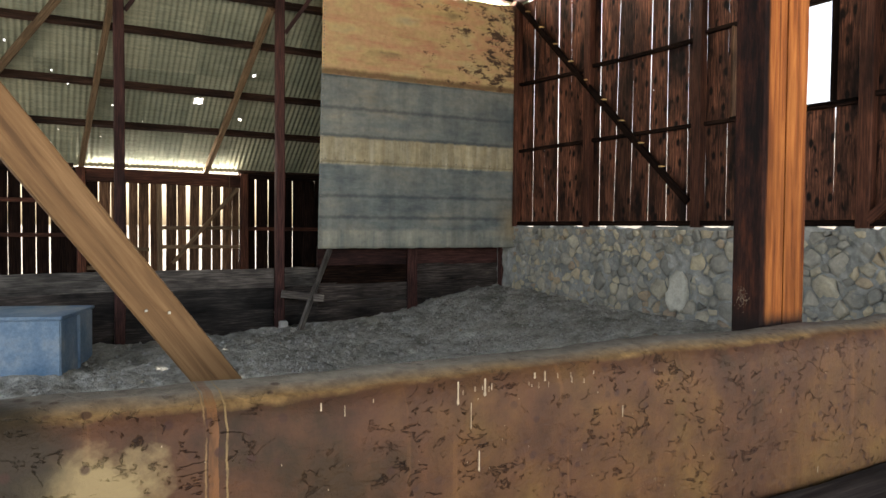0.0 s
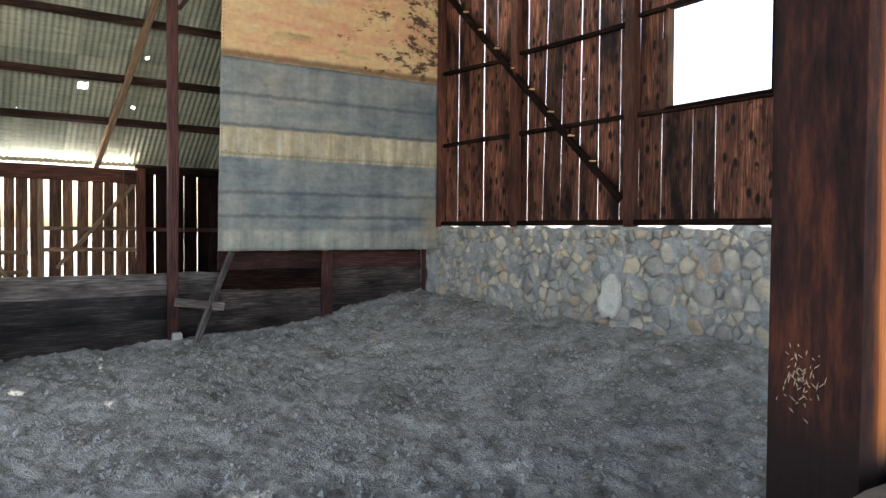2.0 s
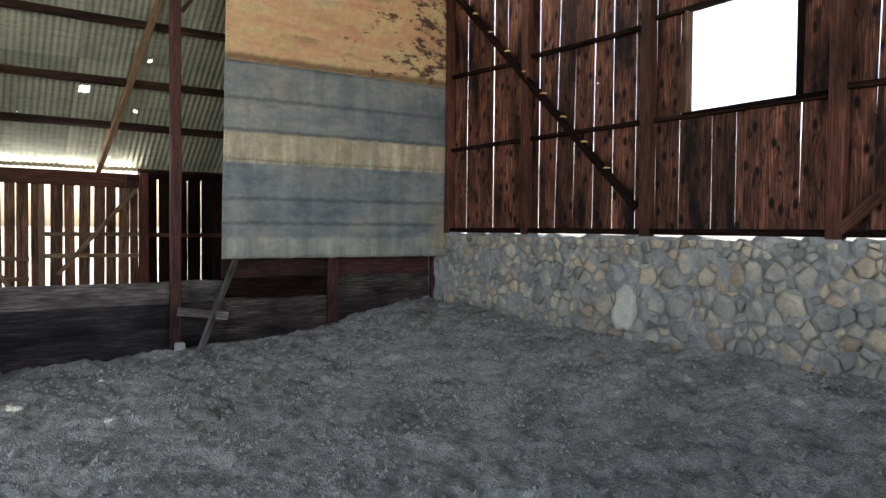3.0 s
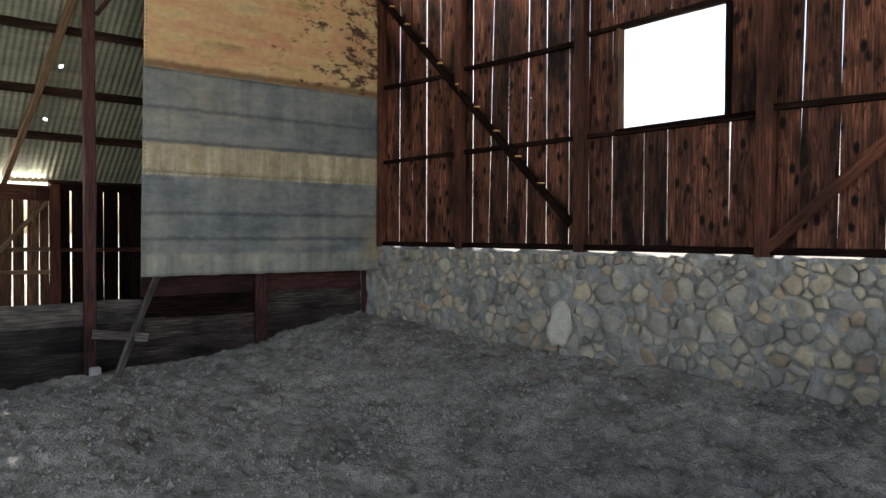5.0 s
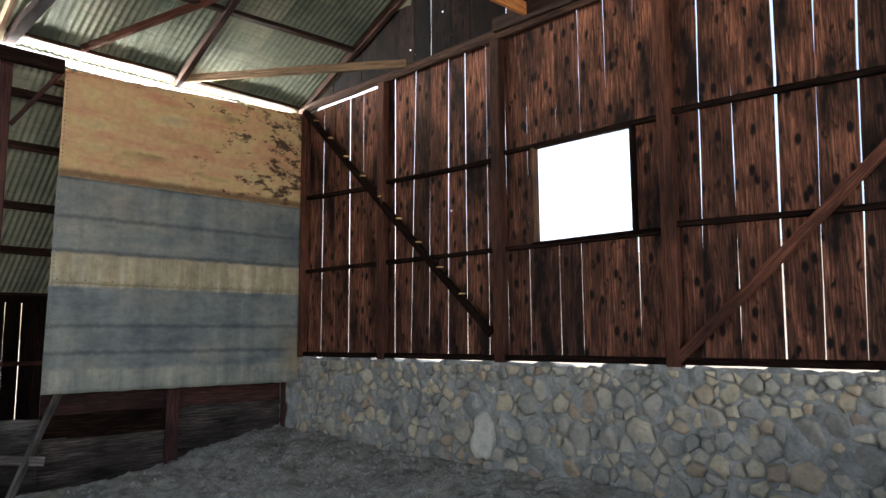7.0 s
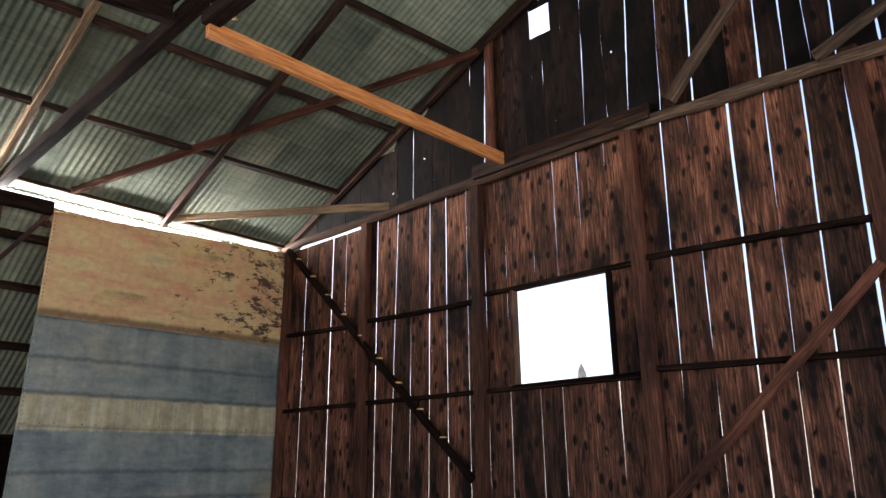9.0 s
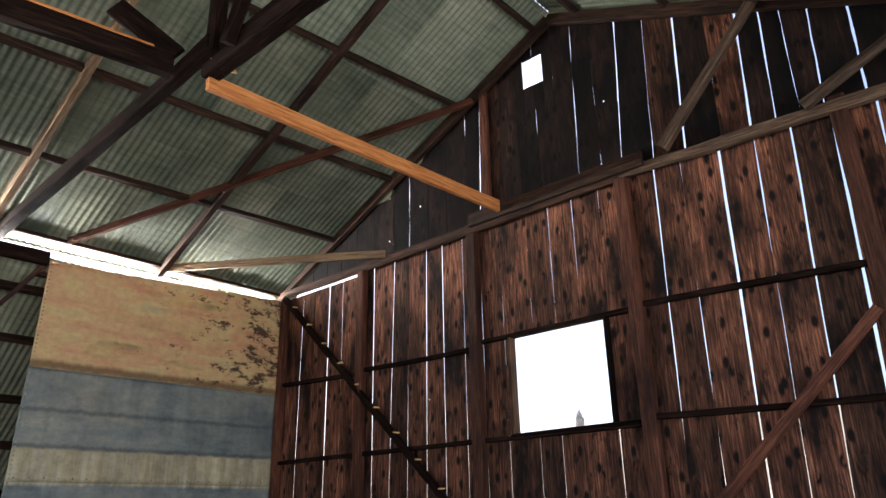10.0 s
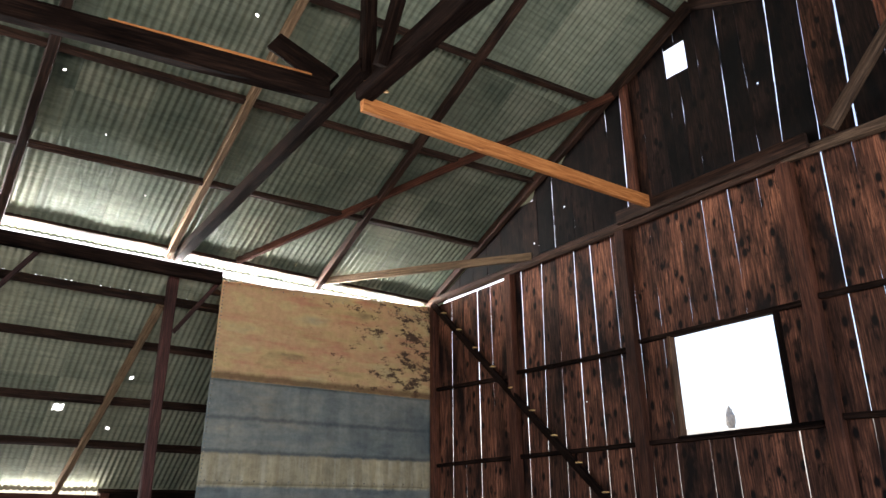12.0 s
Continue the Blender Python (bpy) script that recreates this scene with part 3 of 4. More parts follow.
# stretches along the wall head where daylight shows under the sill, with their depth
SILL_GAPS = [(-.50, -.25, .018), (-1.0, -.80, .018), (-1.65, -1.40, .018), (-2.10, -1.85, .028), (-2.68, -2.22, .024), (-3.30, -2.9, .007), (-3.98, -3.58, .013), (-4.72, -4.12, .028), (-5.15, -4.93, .015), (-5.58, -5.42, .022), (-6.15, -5.63, .010), (-6.9, -6.3, .014), (-7.7, -7.2, .02)]


def sill_gap(y):
    for a, b, deep in SILL_GAPS:
        if a < y < b:
            return deep * 1.5 * min(1, (y - a) / .04, (b - y) / .04)
    return .0


def stone_wall():
    wall = empty("stone_wall", (0, 0, 0), "rough field stone wall in grey mortar under the board wall", "wall", kind="structure")
    bm = bmesh.new()
    ny, nz = 320, 48
    rows = []
    for j in range(nz + 1):
        row = []
        for i in range(ny + 1):
            y, z = -11.0 + 11.5 * i / ny, -0.75 + 1.90 * j / nz
            v = Vector((y, z, 1))
            lip = 1.207 - sill_gap(y) * (1 + .8 * noise.noise(Vector((y * 13, 5, 0))))
            z = lip if j == nz else min(z, lip)
            row.append(bm.verts.new((-0.070 + 0.026 * noise.noise(v * 4) + 0.030 * noise.noise(v * 11), y, z)))
        rows.append(row)
    for a, b in zip(rows, rows[1:]):
        for i in range(ny):
            bm.faces.new((a[i], a[i + 1], b[i + 1], b[i]))
    back = [bm.verts.new((0.40, y, z)) for y, z in ((-11.0, -0.75), (0.5, -0.75), (0.5, 1.13), (-11.0, 1.13))]
    bm.faces.new((back[0], back[1], back[2], back[3]))
    top = rows[-1]
    rear = [bm.verts.new((0.36, v.co.y, v.co.z - .04)) for v in top]
    for i in range(ny):
        bm.faces.new((top[i], top[i + 1], rear[i + 1], rear[i]))
    part("mortar", bm, M_MORTAR, wall)
    return wall


def stones(wall):
    rr = random.Random(21)
    seeds = [(-3.30, 0.55, 1.6), (-3.30, 0.40, 1.6), (-1.72, 0.55, 1.3), (-1.95, 0.50, 1.2), (-2.38, 0.36, 1.0), (-4.45, 0.55, 1.1), (-4.75, 0.55, 1.0), (-5.05, 0.62, 1.2), (-5.35, 0.55, 1.0), (-4.05, 0.95, 1.2)]
    ponts = [(a, b, .12 * c) for a, b, c in seeds[2:]]
    tries = 0
    while tries < 16000:
        tries += 1
        y, z = rr.uniform(-7.9, .12), rr.uniform(0.0, 1.15)
        big = max(.35, 1 - tries / 9000)
        r = (.048 + (.085 if y > -2.6 else .11) * rr.random() ** 1.2 * big) * (1.0 if z < 0.9 else 0.8)
        if all(((y - a) / rr.uniform(.8, 1.5)) ** 2 + (z - b) ** 2 > (.74 * (r + c)) ** 2 for a, b, c in ponts) and ((y + 3.30) / .16) ** 2 + ((z - .47) / .27) ** 2 > 1:
            ponts.append((y, z, r))
    ponts.sort(key=lambda q: abs(q[0] + 4.6))
    made = 0
    rest_v, rest_f = [], []
    for k, (y, z, r) in enumerate(ponts):
        poly = [(y - .24, z - .24), (y + .24, z - .24), (y + .24, z + .24), (y - .24, z + .24)]
        gap = rr.choice((.000, .003, .008))
        for a, b, c in ponts:
            d = math.hypot(a - y, b - z)
            if 0 < d < 0.7:
                nx_, nz_ = (a - y) / d, (b - z) / d
                far = d / 2 + (r * r - c * c) / (2 * d) - gap
                poly = clip(poly, y + nx_ * far, z + nz_ * far, nx_, nz_)
        for px, pz, nx_, nz_ in ((0, 1.165, 0, 1), (-.01, 0, 1, 0)):
            poly = clip(poly, px, pz, nx_, nz_)
        # leave room for the tall pale stone
        d = math.hypot(y + 3.30, (z - .47) * .6)
        if d < .6 and len(poly) > 2:
            nx_, nz_ = (-3.30 - y) / d, (.47 - z) * .6 / d
            poly = clip(poly, -3.30 - nx_ * .155, .47 - nz_ * .27, nx_, nz_)
        if len(poly) < 3:
            continue
        area_ = abs(sum(poly[i][0] * poly[(i + 1) % len(poly)][1] - poly[(i + 1) % len(poly)][0] * poly[i][1] for i in range(len(poly)))) / 2
        if area_ < 0.0025:
            continue
        bm, cy, cz = stone_mesh(poly, rr)
        made += 1
        if made <= 300:
            part("stone", bm, M_STONE, wall, matrix=Matrix.Translation((-0.055, cy, cz)), smooth=True)
            continue
        bm.verts.index_update()
        base = len(rest_v)
        rest_v += [(v.co.x - .055, v.co.y + cy, v.co.z + cz) for v in bm.verts]
        rest_f += [tuple(base + v.index for v in f.verts) for f in bm.faces]
        bm.free()
    me = bpy.data.meshes.new("far_stones")
    me.from_pydata(rest_v, [], rest_f)
    for f in me.polygons:
        f.use_smooth = True
    tagged(link_mesh("far_stones", me, M_STONES, wall), kind="stuff")
    oval = [(-3.30 + .16 * math.cos(a) * (1.12 if math.sin(a) < 0 else .85), .44 + .27 * math.sin(a)) for a in [i * math.pi / 5 for i in range(10)]]
    bm, cy, cz = stone_mesh(oval, rr)
    part("stone", bm, M_PALE, wall, "tall pale oval boulder", Matrix.Translation((-0.10, cy, cz)), smooth=True)


# ---- the board wall ----
WIN = (-5.053, -3.972, 2.380, 3.340)
RIDGE_Y, RIDGE_Z, EAVE_Z = -4.75, 6.99, 4.70
SLOPE = (RIDGE_Z - EAVE_Z) / -RIDGE_Y


def roof_z(y):
    return RIDGE_Z - abs(y - RIDGE_Y) * SLOPE


# seams between boards below the tie plate and above it, with the width of the gap at foot and head
LOW = [(-.05, 4, 4), (-.38, 6, 5, -.40), (-.67, 5, 6), (-.97, 5, 4), (-1.26, 4, 8, -1.24), (-1.58, 4, 4), (-1.85, 5, 5), (-2.12, 6, 6, -2.22), (-2.42, 5, 4, -2.47), (-2.72, 6, 7, -2.76), (-3.01, 5, 6), (-3.32, 8, 4), (-3.58, 5, 4), (-3.86, 5, 5), (-4.22, 7, 4), (-4.47, 6, 9, -4.50), (-4.71, 6, 5, -4.79), (-5.062, 1, 9, -5.10), (-5.36, 5, 4), (-5.63, 4, 22, -5.71), (-5.93, 7, 5, -5.97), (-6.26, 12, 24, -6.33), (-6.53, 9, 9, -6.64), (-6.81, 10, 20, -6.94), (-7.14, 14, 28, -7.26), (-7.46, 10, 18, -7.58), (-7.72, 8, 12), (-8.0, 10, 10), (-8.3, 6, 9), (-8.6, 6, 9), (-8.9, 6, 6), (-9.2, 6, 6)]
HIGH = [(.0, 4, 4), (-.3, 4, 4), (-.6, 4, 4), (-.9, 4, 4), (-1.2, 4, 4), (-1.5, 5, 5), (-1.85, 5, 6), (-2.2, 5, 4), (-2.48, 22, 14), (-2.81, 5, 4), (-3.1, 4, 4), (-3.42, 5, 10), (-3.61, 10, 14, -3.66), (-3.94, 4, 4), (-4.20, 3, 3), (-4.45, 6, 3), (-4.70, 3, 3), (-4.91, 16, 6, -4.97), (-5.18, 3, 4), (-5.39, 9, 20, -5.50), (-5.72, 5, 5, -5.80), (-6.03, 24, 18, -6.11), (-6.37, 3, 6, -6.40), (-6.63, 18, 22, -6.68), (-6.84, 8, 20, -6.88), (-7.04, 3, 4), (-7.22, 8, 14, -7.26), (-7.53, 14, 18, -7.55), (-7.9, 8, 8), (-8.2, 6, 6), (-8.5, 6, 6), (-8.8, 5, 5)]


KNOT_HOLES = [(-2.67, 5.24, .014), (-2.12, 4.93, .014), (-2.78, 2.857, .009), (-5.28, 5.6, .012)]


def edges(seam, side, thin=0):
    """The y at foot and head of the board edge on one side (-1, +1) of a seam."""
    foot, head = seam[0], seam[3] if len(seam) > 3 else seam[0]
    return foot + side * (seam[1] + thin) / 2000, head + side * (seam[2] + thin) / 2000


def board(wall, ya0, yb0, ya1, yb1, z0, z1, z1b=None, sooty=0):
    """One upright board from y a to y b (foot 0, head 1); z1b: another height at its b side."""
    rr = R
    z1b = z1 if z1b is None else z1b
    t0 = rr.uniform(0.0, 0.006)
    mid = (ya0 + yb0) / 2
    worn = .0045 if z0 > 4.3 or ya0 < -5.5 else .002
    steps = [i / 6 for i in range(7)] if z1 - z0 > .5 else [0, 1]
    hole = next((h for h in KNOT_HOLES if yb0 + .02 < h[0] < ya0 - .02 and z0 + .1 < h[1] < z1 - .1), None)
    if hole:
        ends = [(hole[1] + d * hole[2] - z0) / (z1 - z0) for d in (-1, 1)]
        steps = sorted([k for k in steps if abs(k - ends[0]) > .02 and abs(k - ends[1]) > .02] + ends)
    bm = bmesh.new()
    rows = []
    for k in steps:
        wa, wb = (rr.uniform(-worn, worn) for _ in range(2))
        a, c = ya0 + (ya1 - ya0) * k + wa, yb0 + (yb1 - yb0) * k + wb
        za, zc = z0 + (z1 - z0) * k, z0 + (z1b - z0) * k
        cup = rr.uniform(-.003, .003)
        ys = [(a, za, 0), (c, zc, cup)]
        if hole:
            ys[1:1] = [(hole[0] + hole[2], za, 0), (hole[0] - hole[2], za, 0)]
        # the piece's own x runs up the board, its y across it
        rows.append([(bm.verts.new((z - z0, -(y - mid), t0 + d)), bm.verts.new((z - z0, -(y - mid), t0 - .010))) for y, z, d in ys])
    for i, (r, q) in enumerate(zip(rows, rows[1:])):
        for m in range(len(r) - 1):
            if hole and m == 1 and abs(steps[i] - ends[0]) < 1e-6:
                continue
            for side in (0, 1):
                bm.faces.new((r[m][side], r[m + 1][side], q[m + 1][side], q[m][side]))
        for m in (0, -1):
            bm.faces.new((r[m][0], q[m][0], q[m][1], r[m][1]))
    for r in (rows[0], rows[-1]):
        for m in range(len(r) - 1):
            bm.faces.new((r[m][0], r[m + 1][0], r[m + 1][1], r[m][1]))
    # x up, y towards -y of the world, z into the room (-x)
    m = Matrix(((0, 0, -1, 0), (0, -1, 0, mid), (1, 0, 0, z0), (0, 0, 0, 1)))
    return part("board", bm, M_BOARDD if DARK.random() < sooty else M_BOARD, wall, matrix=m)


def board_wall():
    wall = empty("board_wall", (0, 0, 0), "gable wall of upright red-brown boards with light in the gaps", "wall", kind="structure")
    y0, y1, z0, z1 = WIN
    for one, two in zip(LOW, LOW[1:]):
        a, b = one[0], two[0]
        thin = 12 if a > -1.7 else 8 if a > -3.5 else 1.5 if a > -5.4 else 0
        (at0, at1), (bt0, bt1) = edges(one, -1, thin), edges(two, 1, thin)
        foot = 1.205 + R.uniform(-.006, .006)
        head = 4.70
        if b < y1 - .02 and a > y0 + .02:
            # cut by the window opening: whole below and above, a strip beside it where the board is wider
            board(wall, at0, bt0, at0, bt0, foot, z0)
            board(wall, at1, bt1, at1, bt1, z1, head)
            if a > y1 + .03:
                board(wall, at0, y1 + .002, at0, y1 + .002, z0 + .001, z1 - .001)
            if b < y0 - .03:
                board(wall, y0 - .002, bt0, y0 - .002, bt0, z0 + .001, z1 - .001)
        elif a > -1.57:
            board(wall, at0, bt0, at1, bt1, foot, 4.595)
        else:
            board(wall, at0, bt0, at1, bt1, foot, head)
    for one, two in zip(HIGH, HIGH[1:]):
        a, b = one[0], two[0]
        (a0, a1), (b0, b1) = edges(one, -1), edges(two, 1)
        za, zb = roof_z(a1) - .08, roof_z(b1) - .08
        z_lo = 4.705 if a > -5.4 else 4.64
        if max(za, zb) - z_lo < .02:
            continue
        top_a, top_b = max(za, z_lo + .01), max(zb, z_lo + .01)
        if a == -4.20:
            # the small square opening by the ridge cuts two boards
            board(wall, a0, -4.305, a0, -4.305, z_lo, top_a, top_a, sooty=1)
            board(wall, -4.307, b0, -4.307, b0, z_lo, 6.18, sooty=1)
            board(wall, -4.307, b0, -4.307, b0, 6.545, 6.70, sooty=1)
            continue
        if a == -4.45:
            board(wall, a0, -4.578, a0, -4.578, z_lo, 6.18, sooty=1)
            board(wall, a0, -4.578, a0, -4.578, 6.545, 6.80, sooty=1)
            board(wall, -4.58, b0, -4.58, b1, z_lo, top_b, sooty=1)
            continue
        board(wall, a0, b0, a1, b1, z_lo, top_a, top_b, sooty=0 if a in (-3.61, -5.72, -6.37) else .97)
    return wall


def wall_frame(wall):
    """Studs, girts, plate and braces on the room side of the boards."""
    for y, w in ((-0.06, .10), (-1.70, .12), (-3.53, .13), (-5.40, .13), (-7.32, .13), (-9.2, .13)):
        timber("stud", (-0.065, y, 1.19), (-0.065, y, 4.70), w, .10, M_STUD, wall, side=(1, 0, 0))
    for z in (2.345, 3.335):
        for a, b, da, db in ((-.11, -1.64, .03, -.035), (-1.76, -3.46, 0, -.03), (-5.47, -7.25, .045, -.02), (-7.39, -9.13, -.02, 0)):
            timber("girt", (-0.045, a, z + da * (z > 3 or a < -5)), (-0.045, b, z + db * (z > 3)), .050, .055, M_DARK, wall, side=(1, 0, 0))
        timber("girt", (-0.040, -3.60, z + (.025 if z > 3 else 0)), (-0.040, -5.33, z + (.025 if z > 3 else 0)), .045, .05, M_DARK, wall, side=(1, 0, 0))
    timber("girt", (-0.045, -9.14, 4.20), (-0.045, -9.3, 4.20), .055, .05, M_DARK, wall, side=(1, 0, 0))
    timber("sill_plate", (-0.050, -.02, 1.232), (-0.050, -9.3, 1.232), .060, .08, M_DARK, wall, side=(1, 0, 0), segs=14)
    timber("tie_plate", (-0.075, 0.05, 4.65), (-0.075, -5.40, 4.68), .11, .10, M_PURLIN, wall, side=(1, 0, 0), segs=10, round_=True, rough=.006)
    timber("tie_plate", (-0.085, -5.41, 4.68), (-0.085, -9.4, 4.56), .10, .11, M_LOG, wall, side=(1, 0, 0), segs=10, round_=True, rough=.010)
    timber("splice_board", (-0.155, -3.57, 4.725), (-0.155, -5.68, 4.73), .15, .045, M_PURLIN, wall, side=(1, 0, 0), label="rough red splice board")
    # window lining
    y0, y1, z0, z1 = WIN
    for a, b in (((-.02, y0, z0 - .012), (-.02, y1, z0 - .012)), ((-.02, y0, z1 + .012), (-.02, y1, z1 + .012)), ((-.02, y0 - .012, z0), (-.02, y0 - .012, z1)), ((-.02, y1 + .012, z0), (-.02, y1 + .012, z1))):
        timber("window_lining", a, b, .024, .10, M_SLAT if a[1] == y1 + .012 else M_DARK, wall, side=(1, 0, 0))
    timber("window_sill", (-.055, y0 - .26, z0 - .02), (-.055, y1 + .02, z0 - .02), .03, .06, M_DARK, wall, side=(1, 0, 0))
    for a, b, mat in (((-.10, -.08, 4.60), (-.10, -3.42, 1.48), M_DARK), ((-.10, -5.45, 1.26), (-.10, -7.27, 2.96), M_STUD)):
        timber("brace", a, b, .085, .04, mat, wall, side=(1, 0, 0))
    # pale slips that paint the gap light caught on the brace's top edge
    for k in range(9):
        t = (k + .8) / 10
        y, z = -.08 - 3.34 * t, 4.60 - 3.12 * t
        timber("cleat", (-.115, y, z + .052), (-.115, y - .045, z + .052), .012, .06, M_SPLIT_GLINT, wall, side=(1, 0, 0))
    # gable studs and rafters on the wall
    for y in (-3.76,):
        timber("gable_stud", (-.05, y, 4.74), (-.05, y, roof_z(y) - .14), .10, .05, M_STUD, wall, side=(1, 0, 0))
    timber("end_rafter", (-.07, .10, roof_z(0) - .07), (-.07, RIDGE_Y, RIDGE_Z - .12), .13, .07, M_PURLIN, wall, side=(1, 0, 0))
    timber("end_rafter", (-.07, RIDGE_Y, RIDGE_Z - .12), (-.07, -9.6, roof_z(-9.6) - .07), .13, .07, M_PURLIN, wall, side=(1, 0, 0))
    timber("log_strut", (-.19, -5.90, 4.74), (-.19, -6.98, 5.93), .115, .115, M_LOG, wall, round_=True, rough=.008, taper=.85)
    timber("log_strut", (-.19, -7.10, 4.66), (-.19, -8.3, 5.22), .10, .10, M_LOG, wall, round_=True, rough=.008)
    timber("log_strut", (-.30, -6.85, 5.85), (-.30, -8.9, 4.75), .12, .10, M_LOG, wall, round_=True, rough=.008)


# ---- roof ----
def corrugated(length, width, pitch=0.0762, depth=0.009, holes=()):
    """A sheet: x along the slope, y across the corrugations. holes: (x, y, size)."""
    per = 6
    n = int(round(width / pitch * per))
    xs = sorted({0.0, length, *[h[0] - h[2] / 2 for h in holes], *[h[0] + h[2] / 2 for h in holes]})
    bm = bmesh.new()
    rows = [[bm.verts.new((x, width * j / n, depth * math.cos(2 * math.pi * j / per))) for j in range(n + 1)] for x in xs]
    for i in range(len(xs) - 1):
        for j in range(n):
            cx, cy = (xs[i] + xs[i + 1]) / 2, width * (j + .5) / n
            if any(abs(cx - h[0]) < h[2] / 2 and abs(cy - h[1]) < h[2] / 2 for h in holes):
                continue
            bm.faces.new((rows[i][j], rows[i][j + 1], rows[i + 1][j + 1], rows[i + 1][j]))
    return bm


def roof_slope(name, label, y_top, z_top, y_low, z_low, x_from, x_to, courses, holes=(), overlap=0.10, iron_=None):
    """Corrugated sheets laid in courses up a slope, as children of the roof."""
    roof = empty(name, (0, 0, 0), label, "roof", kind="structure")
    top, low = Vector((0, y_top, z_top)), Vector((0, y_low, z_low))
    slope = top - low
    length = slope.length
    step = length / courses
    w = 0.6858
    plain = {}
    count = int(math.ceil((x_to - x_from) / w))
    for c in range(courses):
        L = step + (overlap if c < courses - 1 else 0)
        for k in range(count):
            x = x_to - (k + 1) * w
            mine = [(hx - c * step, hy - (x - 0), s) for hx, hy, s in holes if 0.03 < hx - c * step < step - .03 and x + .03 < hy < x + w - .03]
            m = along(low, top, (0, 0, 1))
            # across the sheet must run with the world's x
            xax, yax = slope.normalized(), Vector((1, 0, 0))
            zax = xax.cross(yax)
            m = Matrix((xax, yax, zax)).transposed().to_4x4()
            sgn = 1 if zax.z > 0 else -1
            m.translation = low + slope.normalized() * (c * step) + Vector((x, 0, 0)) + zax * sgn * (0.006 * c + 0.004 * (k % 2))
            if mine:
                part("roof_sheet", corrugated(L, w + .02, holes=mine), iron_ or (M_ROOFTOP if c == 2 else M_ROOF), roof, matrix=m, smooth=True)
            else:
                if c not in plain:
                    ob = part("roof_sheet", corrugated(L, w + .02), iron_ or (M_ROOFTOP if c == 2 else M_ROOF), roof, matrix=m, smooth=True)
                    plain[c] = ob.data
                else:
                    link_mesh("roof_sheet", plain[c], None, roof, matrix=m)
    return roof


def roofs():
    rr = random.Random(5)
    main_holes = [(2.12, -5.44, .022), (1.54, -4.93, .016), (.88, -4.34, .014), (3.34, -4.11, .020), (2.89, -5.36, .020)]
    north = roof_slope("roof_north", "corrugated galvanised roof slope on dark purlins", RIDGE_Y, RIDGE_Z, .22, EAVE_Z - .22 * SLOPE, -9.9, .15, 3, main_holes)
    for y0, y in ((.03, .03), (-.72, -1.13), (-1.72, -2.24), (-2.75, -3.42), (-4.5, -4.55)):
        z0, z = (roof_z(v) - (.045 if y < 0 else .036) for v in (y0, y))
        timber("purlin", (-9.8, y0, z0), (-.02, y, z), .055, .075 if y < 0 else .050, M_PURLIN, north, side=(0, .43, 1), segs=12, rough=.006)
    south = roof_slope("roof_south", "corrugated galvanised roof slope seen near the ridge", RIDGE_Y, RIDGE_Z, -9.75, roof_z(-9.75), -9.9, .05, 2)
    for s in (0.4, 1.5, 2.6, 3.7, 5.2):
        y = RIDGE_Y - s * math.cos(math.atan(SLOPE))
        timber("purlin", (-9.8, y, roof_z(y) - .045), (-.02, y, roof_z(y) - .045), .055, .07, M_PURLIN, south, side=(0, -.43, 1), segs=6)
    lean_holes = [(1.57, -4.40, .12), (2.24, -5.78, .022), (1.88, -6.33, .02), (1.67, -6.13, .02), (1.34, -5.56, .02), (2.17, -3.69, .055), (1.25, -3.73, .05), (.77, -6.24, .016), (.51, -6.5, .018), (.47, -6.33, .016), (.69, -5.68, .014), (1.05, -5.13, .012), (2.3, -6.85, .03), (1.0, -4.4, .014)]
    lean_holes += [(3.52, -3.34 - .052 * k, .016) for k in range(64) if k % 7 not in (3, 4)]
    lean = roof_slope("roof_lean_to", "corrugated iron lean-to roof pierced by small rust holes", .15, 4.474, 3.30, 2.08, -10.2, .3, 2, lean_holes, iron_=M_LEAN)
    a, b = Vector((0, .30, 4.36)), Vector((0, 3.30, 2.08))
    for k in (0.06, .26, .518, .738, .985):
        p = a.lerp(b, k) - Vector((0, .045, .055))
        spans = ((-10.1, -6.02), (-3.52, -.4)) if k > .9 else ((-10.1, -.4),)
        for x0, x1 in spans:
            timber("purlin", (x0, p.y, p.z), (x1, p.y, p.z), .06, .10, M_PURLIN, lean, side=(0, .6, .8), segs=12, rough=.006)
    for xt, xf in ((-5.68, -5.92), (-3.76, -4.07), (-6.1, -7.9)):
        timber("rafter", (xt, .42, 4.08), (xf, 3.18, 2.06), .075, .10, M_TAN, lean, side=(0, .6, .8))


# ---- frame of posts and trusses ----
def truss(x):
    t = empty("roof_truss", (x, 0, 0), "dark roof truss of heavy weathered timbers", "roof truss", "roof trusses")
    timber("tie_beam", (x, .15, 4.62), (x, -4.15, 4.87), .11, .13, M_DARK, t, rough=.008, segs=8)
    timber("tie_beam", (x + .10, -3.95, 4.80), (x + .05, -9.4, 4.72), .14, .20, M_DARK, t, rough=.008, segs=10)
    timber("rafter", (x - .12, .12, 4.60), (x - .12, RIDGE_Y, RIDGE_Z - .17), .07, .11, M_TAN, t)
    timber("rafter", (x, -9.5, 4.62), (x, RIDGE_Y, RIDGE_Z - .17), .07, .11, M_DARK, t)
    timber("king_post", (x + .02, -4.13, 4.80), (x + .02, -4.10, 6.55), .11, .10, M_DARK, t)
    timber("strut", (x - .02, -4.38, 4.74), (x - .02, -5.30, 6.55), .08, .10, M_DARK, t)
    return t


